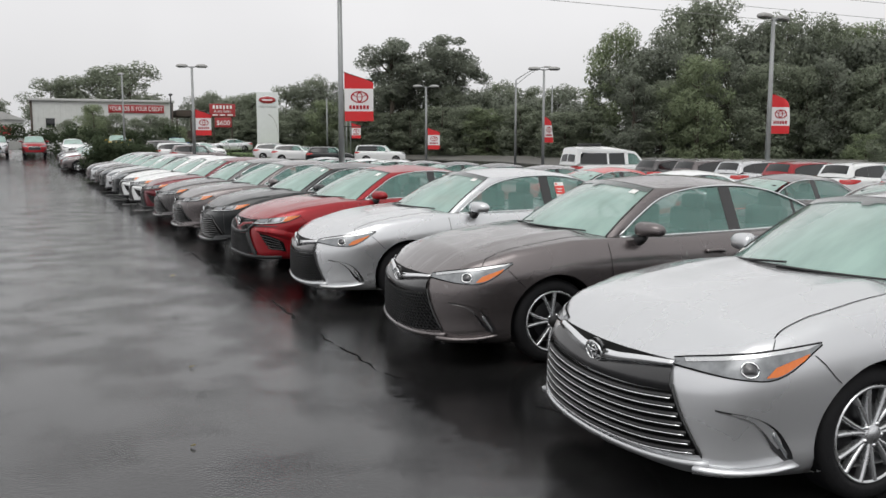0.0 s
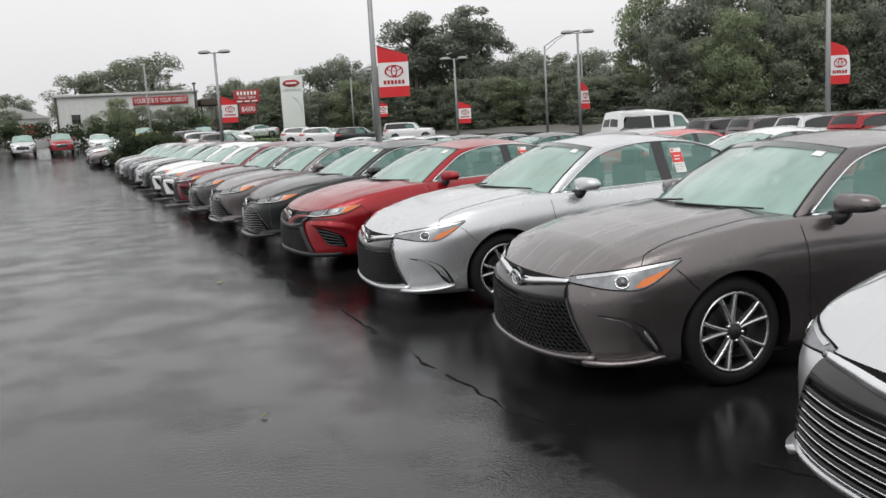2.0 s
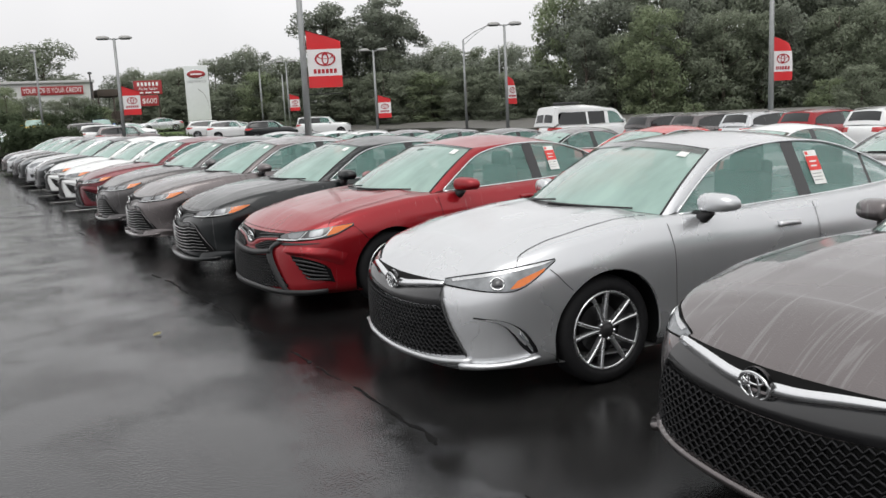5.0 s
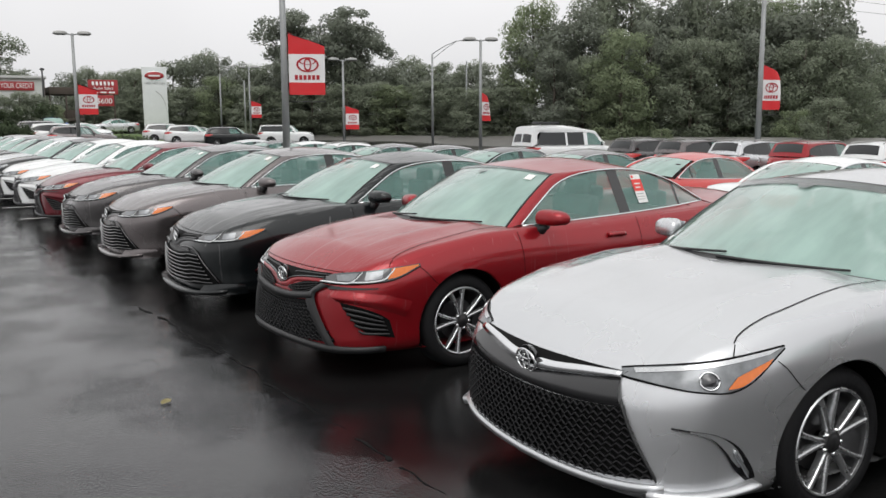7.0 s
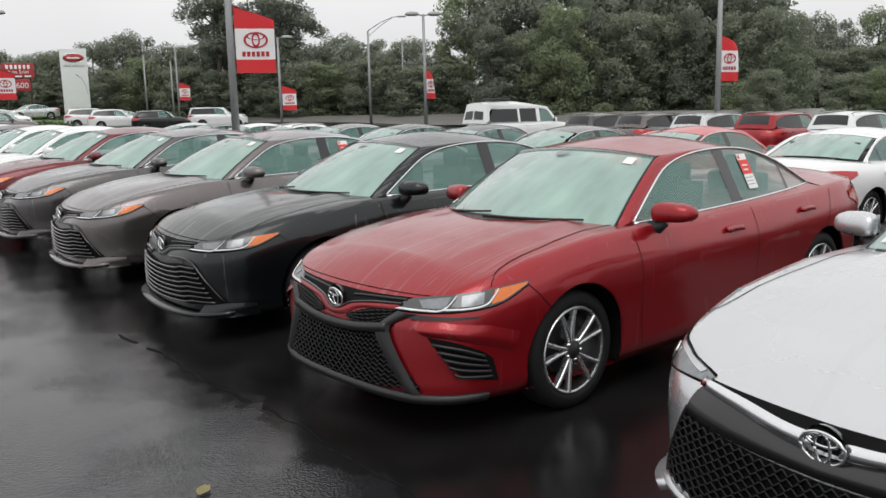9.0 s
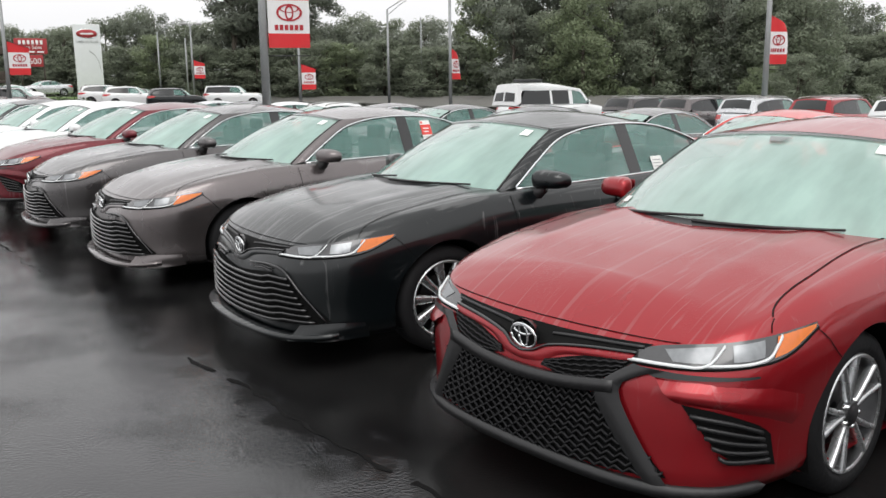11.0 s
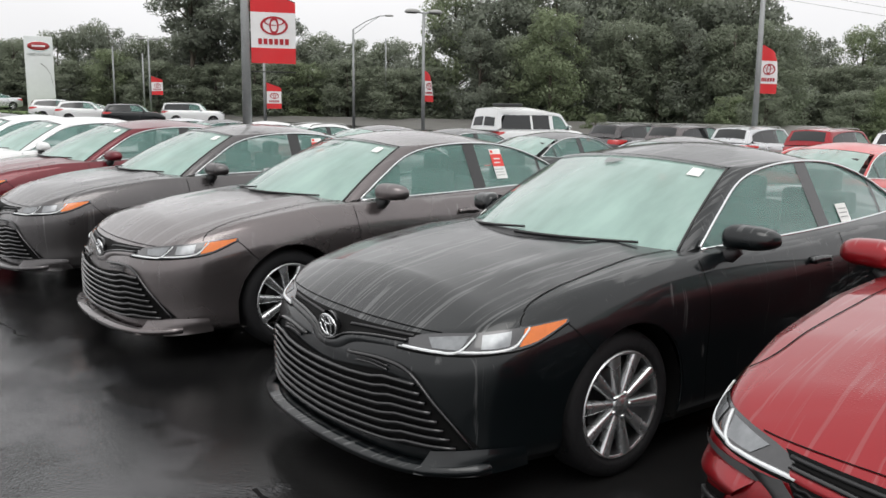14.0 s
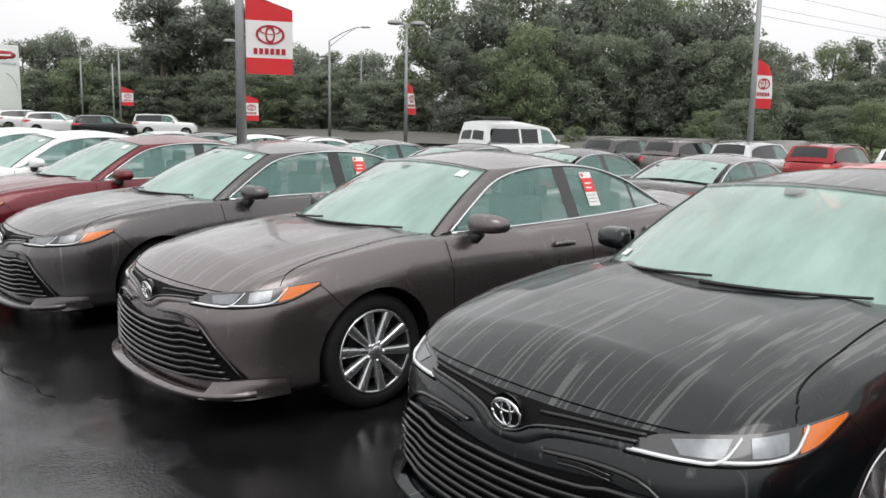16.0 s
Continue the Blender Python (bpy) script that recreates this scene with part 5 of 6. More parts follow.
def tree_meshes(seed, kind):
    """A tree 10 m tall: trunk with limbs, crown."""
    rng = random.Random(seed)
    blobs = []
    if kind == "pine":
        for k in range(30):
            z = 5.4 + 4.5 * rng.random()
            r = 1.9 * math.sqrt(max(0.04, 1 - ((z - 7.6) / 2.5) ** 2)) * rng.uniform(0.2, 1.0)
            a = rng.uniform(0, 6.28)
            blobs.append((r * math.cos(a), r * math.sin(a), z, rng.uniform(0.45, 1.0)))
        crown = leaf_cloud(rng, blobs, 9000, 0.10, 0.75)
    else:
        wide = 2.9 if kind == "broad" else 2.0
        for k in range(90 if kind == "broad" else 64):
            z = rng.uniform(0.5, 9.5)
            r = wide * math.sqrt(max(0.05, 1 - ((z - 4.6) / 5.4) ** 2)) * rng.uniform(0.35, 1.05)
            a = rng.uniform(0, 6.28)
            blobs.append((r * math.cos(a), r * math.sin(a), z, rng.uniform(0.4, 1.15)))
        crown = leaf_cloud(rng, blobs, 14000 if kind == "broad" else 10500, 0.115)
    limbs = [tube([(0, 0, 0), (0.05, 0.03, 3), (0.0, 0.1, 6), (0.1, 0.0, 9)], 0.20, 8, 0.04)]
    for b in blobs[:11]:
        z0 = max(1.8, b[2] - rng.uniform(1.0, 2.0))
        limbs.append(tube([(0.02, 0.03, z0), (b[0] * 0.5, b[1] * 0.5, (z0 + b[2]) / 2 - 0.1), (b[0], b[1], b[2])], 0.07, 5, 0.02))
    return mesh_of("trunk", *joined(*limbs)), crown


TREES = {k: [tree_meshes(s, k) for s in seeds] for k, seeds in (("broad", (11, 12, 13, 14)), ("slim", (21, 22, 23)), ("pine", (31, 32)))}
LEAVES = {"broad": M_LEAF_HAZE, "slim": M_LEAF3_HAZE, "pine": M_LEAF3_HAZE}


def tree(x, y, height, kind, seed, label, width=1.0, leaf=None, group="trees of the wood", drop=0.0):
    rng = random.Random(seed)
    trunk, crown = TREES[kind][seed % len(TREES[kind])]
    t = thing("tree", label, "tree", group)
    s = height / 10
    t.matrix_basis = pose(x, y, ground_z(x, y) - drop, 0, 0, rng.uniform(0, 360)) @ Matrix.Diagonal((s * width, s * width, s, 1))
    a, b = new("trunk", trunk), new("crown", crown)
    for o, m in ((a, M_BARK), (b, leaf or LEAVES[kind])):
        o.parent = t
        if not o.data.materials:
            o.data.materials.append(m)
        o.material_slots[0].link = "OBJECT"
        o.material_slots[0].material = m
    return t


def at_bearing(bearing, distance, origin=(-2.67, -9.2)):
    a = radians(bearing)
    return origin[0] + distance * math.sin(a), origin[1] + distance * math.cos(a)


SKYLINE = [(9, 3.4), (13, 3.2), (15.2, 4.0), (17, 4.8), (19, 4.5), (21, 3.7), (24.3, 4.6), (27.5, 4.2), (30, 4.2), (32, 3.8), (34, 4.2), (36, 4.2), (36.6, 3.8), (37.4, 7.6), (38.6, 8.2), (40, 7.2), (41.2, 9.0), (43.2, 10.0), (45, 9.0), (47, 8.0), (49, 8.7), (51.4, 8.0), (55, 8.0), (58, 7.4), (60, 5.8), (63, 4.6), (66, 4.6), (69, 5.2), (73, 6), (95, 6)]
FAR = [(9, 140), (20, 120), (30, 108), (38, 92), (55, 88), (60, 95), (64, 112), (75, 96), (95, 90)]
rng = random.Random(5)
bearing, k = 10.0, 0
while bearing < 92:
    dist = float(np.interp(bearing, *np.array(FAR).T))
    el = float(np.interp(bearing, *np.array(SKYLINE).T))
    org = (-2.67, -9.2) if bearing < 56 else (-2.1, 3.4)
    for row, (share, dd) in enumerate(((1.0, 5), (0.62, -3))):
        x, y = at_bearing(bearing + rng.uniform(-0.4, 0.4) + row * 0.8, dist + dd + rng.uniform(-2, 2), org)
        h = (math.tan(radians(el)) * dist + 1.7 - ground_z(x, y)) * share * rng.uniform(0.96, 1.09)
        kind = "slim" if (k + row) % 3 == 0 and h > 9 else "broad"
        wide = (1.15 if row else 1.0) * min(1.5, max(0.8, 9.5 / h)) * (1.1 if bearing < 37 else 1.25 if bearing > 59 else 1.0)
        tree(x, y, h, kind, k * 2 + row, "dark green leafy tree at the edge of the wood" if row == 0 else "lower bushy tree in front of the wood", wide, M_LEAF2_HAZE if (k * 3 + row) % 7 == 2 else None)
    k += 1
    bearing += 2.1 * 90 / dist * (1 if bearing < 58 else 1.15)
for b, d, h in ((22.6, 116, 15.2), (23.3, 118, 14.0), (26.1, 116, 15.8), (26.9, 118, 14.2), (58.7, 96, 11.5)):
    x, y = at_bearing(b, d, (-2.67, -9.2) if b < 50 else (-2.1, 3.4))
    tree(x, y, h, "pine", int(b * 10), "tall pine standing above the wood", 1.3)
# a dense dark understorey closes the wood
rng = random.Random(9)
blobs = []
for b in np.arange(9, 94, 0.55):
    d = float(np.interp(b, *np.array(FAR).T)) + 3
    x, y = at_bearing(b, d, (-2.67, -9.2) if b < 56 else (-2.1, 3.4))
    for q in range(4):
        tall = 0.80 * (math.tan(radians(float(np.interp(b, *np.array(SKYLINE).T)))) * d + 1.7)
        blobs.append((x + rng.uniform(-2, 2), y + rng.uniform(-2, 2), ground_z(x, y) + rng.uniform(0.4, tall), rng.uniform(1.0, 2.1)))
tagged(part("undergrowth", leaf_cloud(rng, blobs, 230000, 0.17), M_LEAF3_HAZE), "dense dark undergrowth along the wood", "undergrowth", kind="stuff")
# bushes before the wood
for b, d, h, leaf in ((60.0, 72, 3.6, M_LEAF2_HAZE), (62.2, 68, 4.4, M_LEAF_HAZE), (67.3, 62, 3.8, M_LEAF_HAZE), (69.5, 62, 4.2, M_LEAF2_HAZE), (51.6, 70, 2.2, M_LEAF2_HAZE), (48, 74, 2.0, M_LEAF2_HAZE)):
    x, y = at_bearing(b, d, (-2.1, 3.4))
    tree(x, y, h, "broad", int(b * 7), "pale green shrub before the wood", 1.5, leaf, "shrubs", 0.3)
# trees behind the building and young trees before it
for b, d, h in ((1.6, 150, 11.0), (3.0, 150, 11.5), (4.6, 150, 13.0), (6.0, 148, 14.2), (-1.8, 170, 9.5), (12.3, 135, 8.5), (13.5, 130, 9.2)):
    x, y = at_bearing(b, d)
    tree(x, y, h, "broad", int(b * 13) + 40, "round-crowned tree behind a pale building", 1.35, None, "trees behind the building")
for b, d, h in ((2.4, 92, 3.0), (3.6, 90, 3.4), (3.9, 86, 4.3), (5.2, 86, 3.6), (6.4, 90, 3.3), (7.2, 90, 3.7), (8.0, 90, 3.6), (8.9, 91, 2.8), (-2.2, 90, 3.8), (-4.2, 88, 4.4)):
    x, y = at_bearing(b, d)
    tree(x, y, h, "broad", int(b * 17) + 90, "young green tree before a pale building", 1.25, M_LEAF2_HAZE if int(b * 10) % 2 else M_LEAF_HAZE, "young trees")


def hedge(name, x0, x1, y, depth, height, n, label, leaf):
    rng = random.Random(int(x0 * 10) + 7)
    bl = [(rng.uniform(x0, x1), y + rng.uniform(-depth, depth) / 2, ground_z(x0, y) + rng.uniform(0.2, height - 0.4), rng.uniform(0.45, 0.7)) for _ in range(int((x1 - x0) * 5))]
    tagged(part(name, leaf_cloud(rng, bl, n * 2, 0.13), leaf), label, "hedge", kind="stuff")


hedge("hedge", -26, 10, 73.5, 2.0, 2.6, 9000, "long dark clipped hedge behind parked cars", M_HEDGE)


def bush(x, y, r, h, seed, label):
    rng = random.Random(seed)
    bl = [(x + rng.uniform(-r, r) * 0.7, y + rng.uniform(-r, r) * 0.7, ground_z(x, y) + rng.uniform(0.2, h - 0.35), rng.uniform(0.4, 0.7)) for _ in range(34)]
    tagged(part("bush", leaf_cloud(rng, bl, 8000, 0.08), M_HEDGE), label, "bush", "bushes")


bush(2.0, 47.4, 1.7, 2.3, 3, "round dark green bush on an island of the lot")
bush(3.6, 47.2, 1.3, 1.9, 4, "round dark green bush on an island of the lot")
bush(10.6, 50.5, 1.2, 1.3, 5, "dark green bush beside a lamp pole")
bush(9.4, 50.0, 1.1, 1.1, 6, "dark green bush beside a lamp pole")


# ---- lamp poles and their banners ----
def lamp_pole(x, y, top, heads=2, turn=0.0, r=0.085, dark=False, label="grey steel lamp pole with two shoebox heads"):
    p = thing("lamp_pole", label, "lamp pole", "lamp poles", pose(x, y, ground_z(x, y), 0, 0, turn))
    h = top - ground_z(x, y)
    steel = M_BLACK if dark else M_GALV
    part("base", lathe([(0.0, 0.0), (0.0, r * 3.4), (0.5, r * 3.4), (0.56, r * 3.1), (0.56, 0)], 16, "z"), M_GALVD, p, "round concrete footing")
    part("shaft", tube([(0, 0, 0.5), (0, 0, h / 2), (0, 0, h)], r * 1.2, 10, r * 0.8), steel, p)
    for s in ((-1, 1) if heads == 2 else (1,)):
        part("arm", tube([(0, 0, h - 0.10), (s * 0.18, 0, h - 0.04), (s * 0.35, 0, h - 0.03)], 0.04, 6), steel, p)

        def fn(u, v, s=s):
            a, b = 2 * math.pi * u, -math.pi / 2 + math.pi * v
            e = lambda t, k: math.copysign(abs(t) ** k, t)
            return (s * 0.66 + 0.40 * e(math.cos(b) * math.cos(a), 0.7), 0.23 * e(math.cos(b) * math.sin(a), 0.7), h - 0.02 + (0.17 if math.sin(b) > 0 else 0.06) * e(math.sin(b), 0.8))
        hd = part("lamp_head", grid(fn, 20, 10), M_GALVD if not dark else M_BLACK, p)
        part("diffuser", [grid(lambda u, v, s=s: (s * 0.66 + 0.56 * (u - 0.5), 0.32 * (v - 0.5), h - 0.088), 2, 2)][0], M_LAMP, hd)
    return p


def banner(x, y, z, turn, w=1.0, h=1.75, wave=0.10, seed=0):
    """A printed cloth banner, its top edge falling away from the pole; z: its lower edge."""
    b = thing("banner", "red and white dealer banner with a red ring emblem", "banner", "banners", pose(x, y, z, 0, 0, turn))

    def cloth(v0, v1, d=0.0, u0=0.0, u1=1.0):
        def fn(u, v):
            uu, vv = u0 + (u1 - u0) * u, v0 + (v1 - v0) * v
            zz = h * vv - 0.36 * w * uu * max(0, vv - 0.66) / 0.34
            return (0.13 + w * uu, wave * math.sin(3.2 * uu + 2.0 * vv + seed) * uu + d, zz)
        return grid(fn, 10, 6)
    part("lower_red_panel", cloth(0.0, 0.20), M_FLAGR, b)
    part("white_panel", cloth(0.20, 0.66), M_FLAGW, b)
    part("upper_red_panel", cloth(0.66, 1.0), M_FLAGR, b)
    cx, cz = 0.13 + 0.52 * w, 0.49 * h

    def ring(a, c, zo, thick):
        out = []
        for d in (-0.012, 0.012):
            def fn(u, v, d=d):
                t = 2 * math.pi * u
                k = 1 - thick * v
                px, pz = cx + a * k * math.cos(t), cz + zo + c * k * math.sin(t)
                uu = (px - 0.13) / w
                return (px, wave * math.sin(3.2 * uu + 2.0 * pz / h + seed) * uu + d, pz)
            out.append(grid(fn, 28, 1))
        return joined(*out)
    for a, c, zo in ((0.31, 0.205, 0), (0.105, 0.19, 0.0), (0.235, 0.09, 0.09)):
        part("emblem_ring", ring(a * w, c * w, zo * w, 0.18 if a > 0.2 else 0.34), M_INK, b)
    for k in range(6):
        u0 = 0.16 + 0.12 * k
        part("letter_bar", joined(cloth(0.245, 0.32, 0.012, u0, u0 + 0.085), cloth(0.245, 0.32, -0.012, u0, u0 + 0.085)), M_INK, b)
    part("lower_arm", tube([(0, 0, -0.2), (0.13 + w, 0, -0.2)], 0.015, 6), M_BLACK, b)
    part("upper_arm", tube([(0, 0, h + 0.02), (0.13 + w, 0, h - 0.36 * w + 0.02)], 0.012, 6), M_BLACK, b)


lamp_pole(7.80, 20.75, 7.4, 2, -60, 0.10)
banner(7.80, 20.75, 2.62, -20, 1.05, 1.78, 0.04)
lamp_pole(26.6, 18.3, 7.2, 2, 10, 0.10)
banner(26.6, 18.3, 2.25, 0, 0.95, 1.75, 0.16, 1)
lamp_pole(28.3, 39.1, 6.75, 2, -25, 0.09)
banner(28.3, 39.1, 1.95, 24, 0.95, 1.72, 0.12, 2)
lamp_pole(25.9, 52.4, 6.35, 2, -20, 0.09)
banner(25.9, 52.4, 1.45, -22, 0.95, 1.70, 0.06, 3)
lamp_pole(7.9, 51.8, 7.15, 2, -15, 0.10)
banner(7.9, 51.8, 2.45, -8, 1.05, 1.80, 0.06, 4)
lamp_pole(29.9, 81.0, 7.6, 2, -20, 0.09)
banner(29.9, 81.0, 2.55, -22, 1.0, 1.75, 0.06, 5)
lamp_pole(4.4, 62.5, 7.3, 1, 90, 0.07, label="slim lamp pole with one shoebox head")
lamp_pole(12.4, 92.0, 7.5, 1, 80, 0.10, True, "dark lamp pole with one head")


def street_lamp(x, y, top, arm, turn):
    p = thing("street_lamp", "tall grey street lamp on a long bracket", "street lamp", "street lamps", pose(x, y, ground_z(x, y), 0, 0, turn))
    h = top - ground_z(x, y)
    part("shaft", tube([(0, 0, 0), (0, 0, h)], 0.13, 8, 0.085), M_GALV, p)
    part("bracket", tube([(0, 0, h), (arm * 0.4, 0, h + 0.7), (arm * 0.8, 0, h + 1.15), (arm, 0, h + 1.2)], 0.04, 6), M_GALV, p)
    part("brace", tube([(0, 0, h - 0.5), (arm * 0.4, 0, h + 0.4), (arm * 0.8, 0, h + 1.12)], 0.03, 6), M_GALV, p)
    part("lamp_head", box(0.7, 0.28, 0.14, (arm + 0.3, 0, h + 1.2), 0.05), M_GALVD, p)


street_lamp(41.2, 64.3, 8.2, 2.8, -35)
street_lamp(33.5, 100.0, 8.0, 2.6, -20)
for x, y, top in ((50.5, 72, 8.4), (30.5, 84, 6.4)):
    p = thing("pole", "thin bare grey pole by the road", "pole", "bare poles", pose(x, y, ground_z(x, y)))
    part("shaft", tube([(0, 0, 0), (0, 0, top)], 0.10, 8, 0.07), M_GALV, p)
for dz, dy in ((0, 0), (1.2, 1.0), (2.2, -1.0)):
    a, b = Vector((-70, 47 + dy, 14.2 + dz)), Vector((180, 47 + dy, 14.2 + dz))
    pts = [tuple(a.lerp(b, t) - Vector((0, 0, 6.0 * t * (1 - t)))) for t in np.linspace(0, 1, 31)]
    tagged(part("power_line", tube(pts, 0.022, 5), M_GALVD), "thin grey power line sagging over the road", "power line", "power lines")


# ---- the far end: pale building, signs, tower, grass bank ----
def text(name, words, size, m, material, parent, label="", depth=0.02):
    cu = bpy.data.curves.new(name, "FONT")
    cu.body, cu.size, cu.extrude, cu.align_x, cu.align_y = words, size, depth, "CENTER", "CENTER"
    tmp = bpy.data.objects.new(name, cu)
    scene.collection.objects.link(tmp)
    me = bpy.data.meshes.new_from_object(tmp.evaluated_get(bpy.context.evaluated_depsgraph_get()))
    bpy.data.objects.remove(tmp)
    me.transform(m)
    me.materials.clear()
    me.materials.append(material)
    ob = new(name, me)
    ob.parent = parent
    if label:
        tagged(ob, label)
    return ob


hall = thing("metal_building", "long pale metal-clad building with a red and white sign", "building", at=pose(6.06, 102.1, 1.2, 0, 0, -4.5))
part("wall", box(16.0, 18, 5.8, (0, 9, 2.9), 0.03), M_SIDING, hall)
part("roof", box(16.4, 18.6, 0.30, (0, 9, 5.95), 0.05), M_ROOF, hall)
for k in range(27):
    part("wall_rib", box(0.06, 0.04, 5.6, (-7.8 + 0.6 * k, -0.02, 2.85), 0.01), M_SIDING, hall)
part("corner_trim", box(0.25, 0.08, 5.8, (-7.9, -0.06, 2.9)), M_WOOD, hall)
part("corner_trim", box(0.25, 0.08, 5.8, (7.9, -0.06, 2.9)), M_WOOD, hall)
wdw = part("window", box(0.95, 0.06, 1.1, (-5.9, -0.05, 3.2), 0.02), M_TINT, hall)
part("window_frame", joined(box(1.1, 0.08, 0.08, (-5.9, -0.06, 3.8)), box(1.1, 0.08, 0.08, (-5.9, -0.06, 2.62))), M_ROOF, wdw)
sg = part("wall_sign", box(6.4, 0.10, 0.95, (3.75, -0.10, 5.0), 0.02), M_SIGNR, hall, "red sign with white capitals")
text("sign_text", "YOUR JOB IS YOUR CREDIT", 0.62, Matrix.Translation((3.75, -0.17, 5.0)) @ pose(0, 0, 0, 90, 0, 0) @ Matrix.Diagonal((0.80, 1.25, 1, 1)), M_SIGNW, sg)
porch = thing("porch", "dark timber porch with a flat roof beside the building", "porch", at=pose(16.4, 103, 1.2))
part("porch_roof", box(3.6, 5, 0.8, (0, 2, 4.6), 0.05), M_WOOD, porch)
part("porch_rail", box(3.6, 0.1, 0.9, (0, 0, 2.0), 0.02), M_WOOD, porch)
part("porch_deck", box(3.6, 5, 0.3, (0, 2, 1.35), 0.02), M_WOOD, porch)
for px in (-1.7, 0, 1.7):
    part("post", box(0.16, 0.16, 4.3, (px, -0.3, 2.1)), M_WOOD, porch)
shed = thing("shed", "small white gabled building with a red sign", "building", at=pose(-7.0, 118, 1.2, 0, 0, 12))
part("wall", box(9, 8, 4.0, (0, 4, 2.0), 0.02), M_SIDING, shed)
part("roof", (([(-4.8, -0.3, 4.0), (0, -0.3, 5.6), (4.8, -0.3, 4.0), (-4.8, 8.3, 4.0), (0, 8.3, 5.6), (4.8, 8.3, 4.0)]), [(0, 1, 4, 3), (1, 2, 5, 4), (0, 2, 1), (3, 4, 5), (0, 3, 5, 2)], False), M_ROOF, shed)
part("wall_sign", box(2.0, 0.1, 1.1, (1.8, -0.06, 2.6), 0.02), M_SIGNR, shed)
shed2 = thing("shed", "grey gabled open shed beyond the hedge", "building", at=pose(-13.5, 112, 1.2, 0, 0, 8))
part("wall", box(8.5, 8, 3.6, (0, 4, 1.8), 0.02), M_GALV, shed2)
part("roof", (([(-4.8, -0.5, 3.6), (0, -0.5, 5.2), (4.8, -0.5, 3.6), (-4.8, 8.3, 3.6), (0, 8.3, 5.2), (4.8, 8.3, 3.6)]), [(0, 1, 4, 3), (1, 2, 5, 4), (0, 2, 1), (3, 4, 5), (0, 3, 5, 2)], False), M_WOOD, shed2)

snap = thing("lot_sign", "dark red used-car sign on two dark posts", "sign", at=pose(18.5, 93.6, 0.8, 0, 0, -10))
for px in (-1.05, 1.05):
    part("post", box(0.16, 0.16, 5.8, (px, 0.1, 2.9)), M_WOOD, snap)
top_panel = part("top_panel", box(2.95, 0.2, 1.5, (0, 0, 5.1), 0.03), M_SIGNR, snap)
for k, wbar in enumerate((0.30, 0.30, 0.30, 0.28, 0.28, 0.30)):
    part("letter_bar", box(wbar * 0.8, 0.04, 0.40, (-0.98 + 0.39 * k, -0.12, 5.47), 0.02), M_SIGNW, top_panel)
text("sign_text", "Auto Sales", 0.46, Matrix.Translation((0, -0.12, 4.98)) @ pose(0, 0, 0, 90, 0, 0), M_SIGNW, top_panel)
for k in range(3):
    part("number_bar", box(0.62, 0.04, 0.16, (-0.85 + 0.85 * k, -0.12, 4.55), 0.02), M_SIGNW, top_panel)
low_panel = part("price_panel", box(1.9, 0.2, 1.15, (0.05, 0, 3.68), 0.03), M_SIGNR, snap)
text("price_text", "$600", 0.78, Matrix.Translation((0.05, -0.12, 3.62)) @ pose(0, 0, 0, 90, 0, 0), M_SIGNW, low_panel)

tower = thing("sign_tower", "tall pale sign tower with a red oval and small lettering", "sign", at=pose(23.6, 92.5, 0.1, 0, 0, -14))
part("panel", box(2.55, 0.55, 8.0, (0, 0, 4.0), 0.06), M_PYLON, tower)
oval = part("oval", moved(lathe([(0.0, 0.0), (-0.05, 0.02), (-0.05, 1.0), (0.0, 1.0)], 32), Matrix.Translation((0, -0.28, 7.05)) @ Matrix.Diagonal((0.98, 1, 0.42, 1))), M_SIGNR, tower)
part("oval_rim", tube([(1.0 * math.cos(w), -0.30, 7.05 + 0.44 * math.sin(w)) for w in np.linspace(0, 2 * math.pi, 33)], 0.04, 6), M_CHROME, tower)
part("oval_bar", box(1.2, 0.04, 0.16, (0, -0.35, 7.05), 0.02), M_SIGNW, oval)
text("sign_text", "USED VEHICLES", 0.30, Matrix.Translation((0, -0.29, 6.25)) @ pose(0, 0, 0, 90, 0, 0), M_GALV, tower)
part("swoosh", tube([(0.1, -0.28, 5.4), (0.6, -0.28, 5.0), (0.95, -0.28, 4.3), (1.15, -0.28, 3.2)], 0.05, 6, 0.01), M_GALVD, tower)


def bank(u, v):
    x, y = 11 + 22 * u, 80 + 18 * v
    return (x, y, ground_z(x, y) + 0.02 + 0.55 * math.sin(math.pi * u) * min(1, v * 1.6))


tagged(part("grass_bank", grid(bank, 24, 16), M_GRASS), "low bank of mown green grass", "grass", kind="structure")
tagged(part("roadside_grass", grid(lambda u, v: (46 + 26 * u + 8 * v, 10 + 70 * v, ground_z(50, 20) + 0.03 + 0.4 * u), 12, 24), M_GRASS), "rough grass before the wood", "grass", kind="structure")

# pale base colour stands in for the sky mirrored in the wet road
M_ROAD = mat("road_sky_sheen", (0.17, 0.165, 0.155), 0.4, var=0.12, fine=6, coarse=0.3)
tagged(part("road", grid(lambda u, v: (35 + 19 * u + 7 * v, 98 - 70 * u + 1.9 * v, ground_z(45, 60) + 0.05 + 0.85 * v), 24, 3), M_ROAD), "wet road rising before the wood, its sky reflection painted pale", "road", kind="structure")

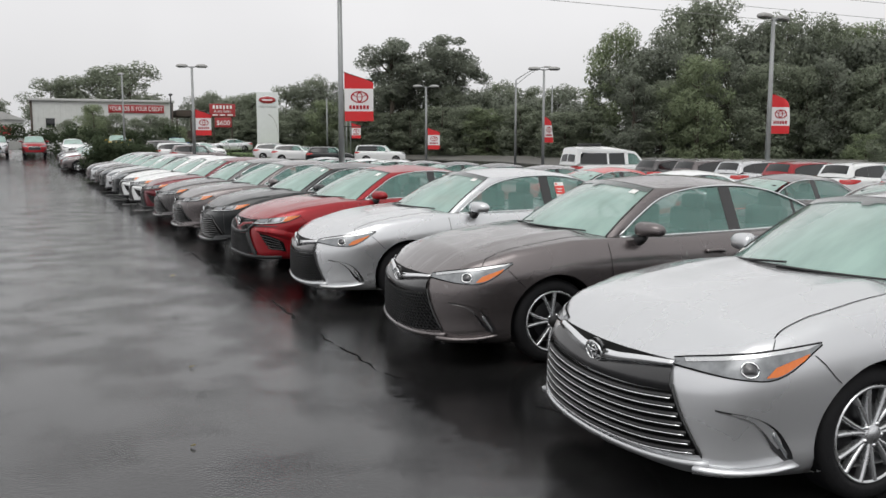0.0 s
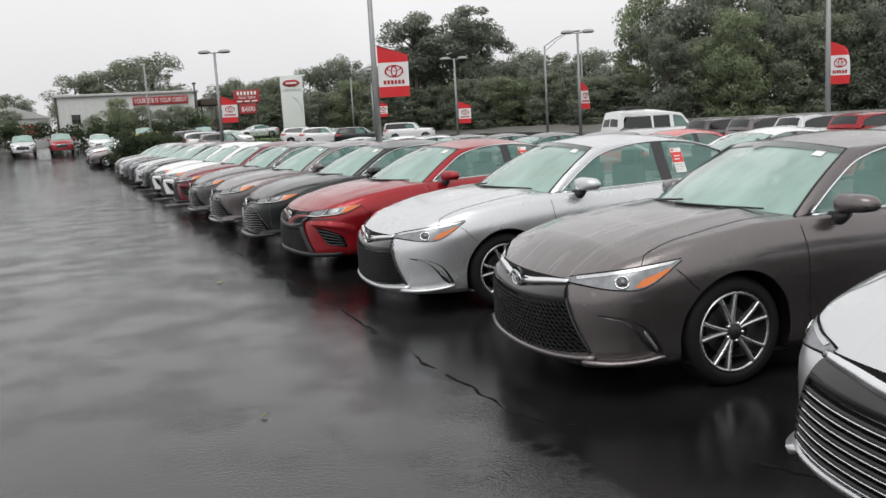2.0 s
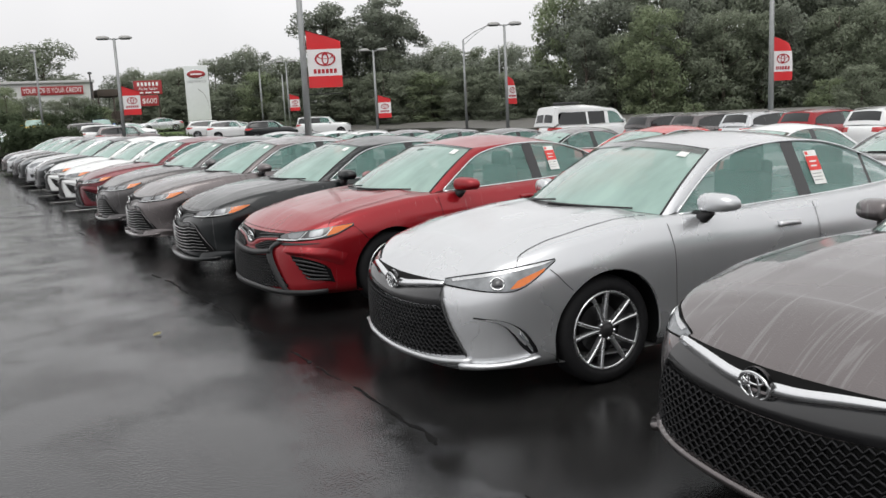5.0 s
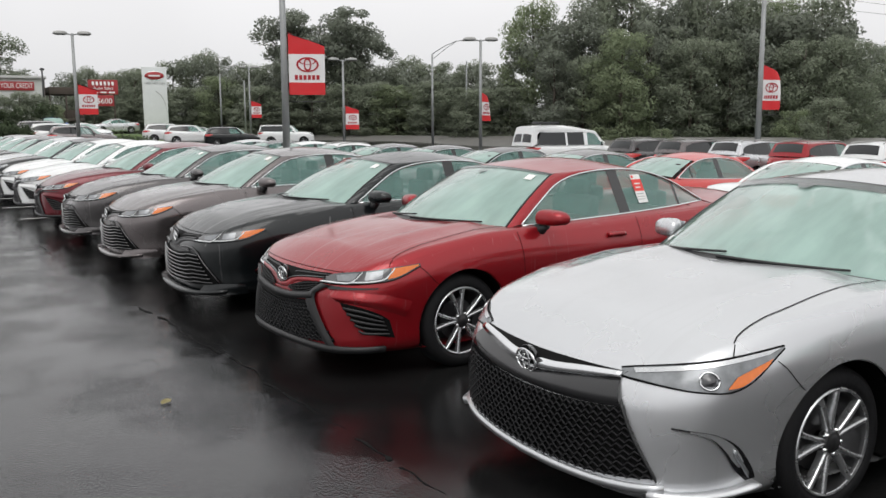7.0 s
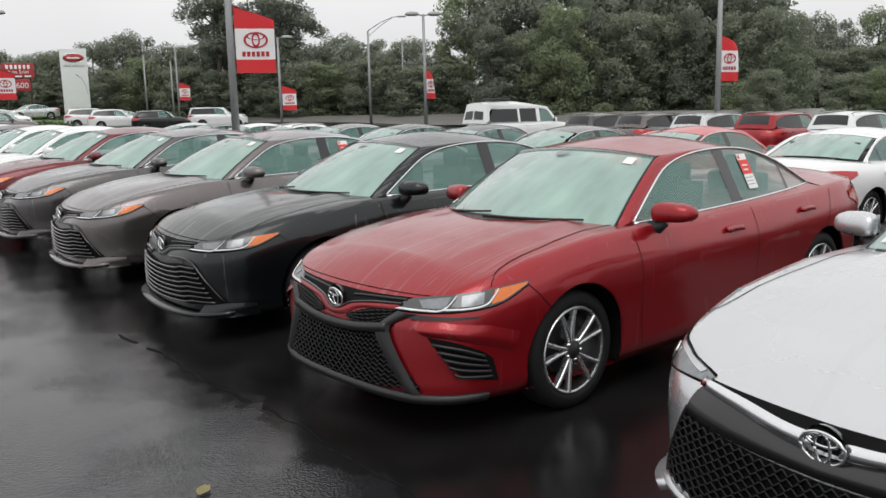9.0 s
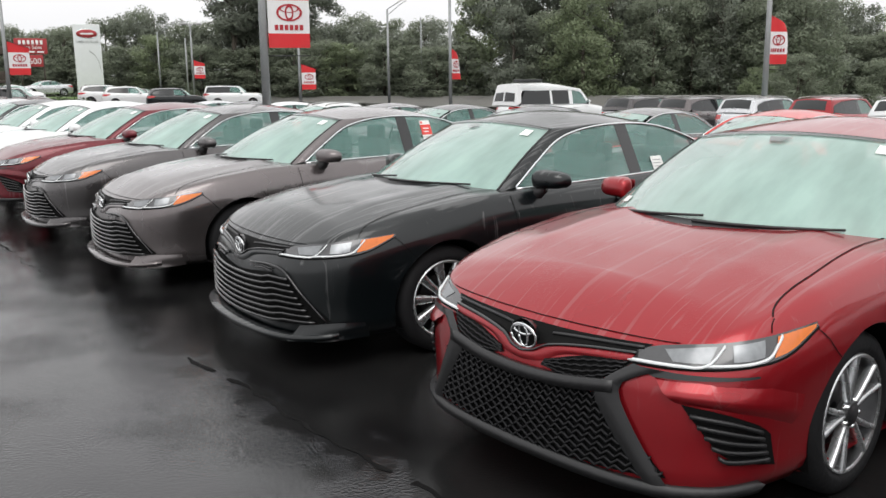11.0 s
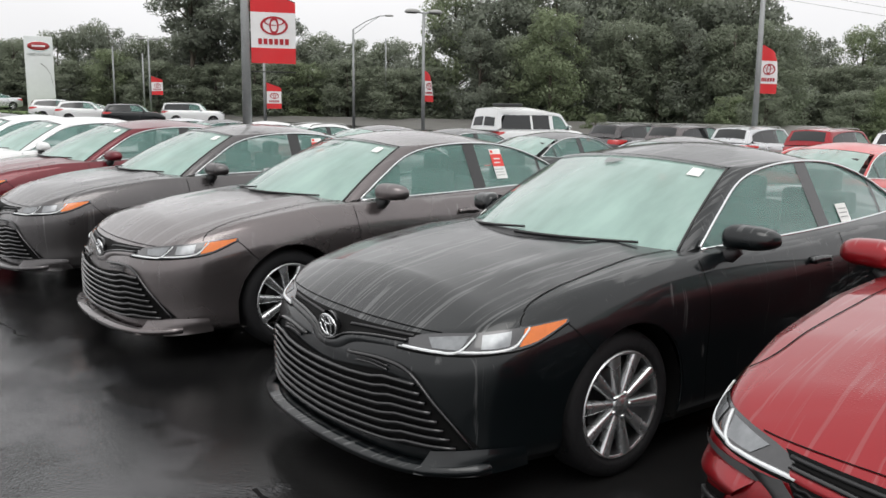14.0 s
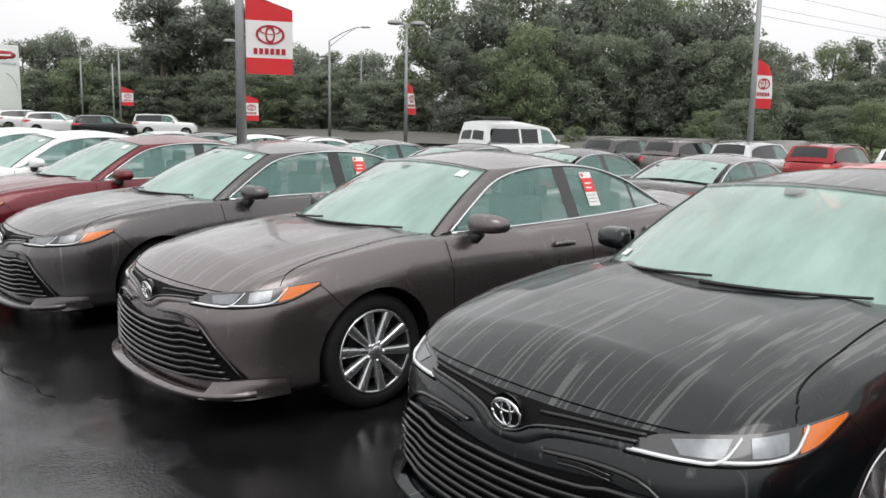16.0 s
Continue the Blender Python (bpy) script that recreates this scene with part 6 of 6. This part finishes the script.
# ---- cars at the far end ----
far_sedan = build_car("sedan", "plain sedan", SEDAN18, "", fine=False, group="cars at the far end")
far_suv = build_car("compact_suv", "plain sport-utility car", SUV, "", fine=False, group="cars at the far end", tint=True, racks=2, category="suv")
for x, y, turn, proto, pm, label in (
        (-7.6, 65.3, 90, far_suv, P_RED, "red car facing along the lot before a hedge"), (-4.75, 65.3, 90, far_suv, P_SILVER, "pale silver car facing along the lot before a hedge"), (-2.0, 65.3, 90, far_suv, P_RED, "red car facing along the lot before a hedge"), (0.85, 65.0, 90, far_sedan, P_WHITE, "white car facing along the lot before a hedge"),
        (-10.6, 65.3, 90, far_sedan, P_RED_DARK, "dark red car before a hedge"), (-7.4, 46.0, 172, far_sedan, P_GREY2, "dark car parked across the lane"), (-7.6, 51.0, 172, far_sedan, P_RED, "red car parked across the lane"), (-7.8, 54.0, 172, far_sedan, P_RED_DARK, "dark red car parked across the lane"),
        (-0.6, 51.6, -4, far_sedan, P_GREY, "grey car beyond the planted island"), (-0.6, 53.8, -4, far_sedan, P_RED_DARK, "red car beyond the planted island"), (-0.6, 56.6, -4, far_sedan, P_SILVER, "silver car beyond the planted island"), (-0.6, 59.4, -4, far_sedan, P_GREY2, "dark car beyond the planted island"),
        (4.6, 70.0, 85, far_suv, P_YELLOW, "yellow car before a hedge"), (10.3, 63.0, 172, far_suv, P_GREY2, "dark sport-utility car beyond the island"), (10.8, 60.3, 172, far_suv, P_WHITE, "white sport-utility car beyond the island"), (11.6, 57.6, 172, far_suv, P_GREY, "grey sport-utility car beyond the island"),
        (9.6, 69.6, 85, far_suv, P_BLUE, "blue car beside a bush"), (12.6, 66.0, 120, far_sedan, P_WHITE, "white car beside a bush"), (15.4, 86.4, 5, far_sedan, P_SILVER, "silver sedan on a grass bank"), (13.6, 90.4, 5, far_sedan, P_GREY, "grey sedan behind a silver one"),
        (21.6, 72.5, 165, far_suv, P_WHITE, "white sport-utility car with dark windows"), (22.6, 69.5, 165, far_suv, P_WHITE, "white sport-utility car with dark windows"), (24.9, 66.0, 165, far_suv, P_BLACK, "black sport-utility car with dark windows"), (26.4, 78.5, 165, far_sedan, P_GREY, "grey sedan far across the lot")):
    parked(proto, x, y, turn, pm, label, 0.55 if "bank" in label else 0.0)
for proto in (far_sedan, far_suv):
    for o in (*proto.children_recursive, proto):
        bpy.data.objects.remove(o)

# ---- an island of grass with a kerb beside the lane, and worn bay lines ----
M_KERB = mat("kerb_concrete", (0.33, 0.33, 0.32), 0.8, bump=0.4)
M_LINE = mat("worn_white_line", (0.5, 0.5, 0.49), 0.6, var=0.4, fine=25)
island = thing("kerbed_island", "kerbed island of grass beside the lane", "island", at=pose(-12.4, 44.6, ground_z(-12, 44)))
part("grass", grid(lambda u, v: (-5.4 + 10.8 * u, -0.85 + 1.7 * v, 0.10 + 0.10 * math.sin(math.pi * u) * math.sin(math.pi * v)), 20, 6), M_GRASS, island)
for k in range(11):
    part("kerb_stone", box(0.98, 0.15, 0.16, (-5.0 + k, -0.92, 0.07), 0.02), M_KERB, island)
part("kerb_end", box(0.15, 1.8, 0.16, (5.55, 0, 0.07), 0.02), M_KERB, island)
for y in (14.75, 17.45, 20.15, 22.85, 25.5):
    tagged(part("bay_line", grid(lambda u, v, y=y: (-0.2 + 4.4 * v, y + 0.10 * (u - 0.5) * (1 + 0.3 * math.sin(30 * v)), 0.004), 2, 12), M_LINE), "worn white line between parking bays", "line", "bay lines", "structure")
for b_, d_, h_ in ((-8.2, 140, 10.5), (-6.9, 140, 10.8)):
    x, y = at_bearing(b_, d_)
    up = thing("utility_pole", "distant wooden utility pole with a crossarm", "utility pole", "utility poles", pose(x, y, ground_z(x, y)))
    part("shaft", tube([(0, 0, 0), (0, 0, h_)], 0.16, 8, 0.11), M_WOOD, up)
    part("crossarm", box(2.2, 0.12, 0.14, (0, 0, h_ - 0.8), 0.01), M_WOOD, up)
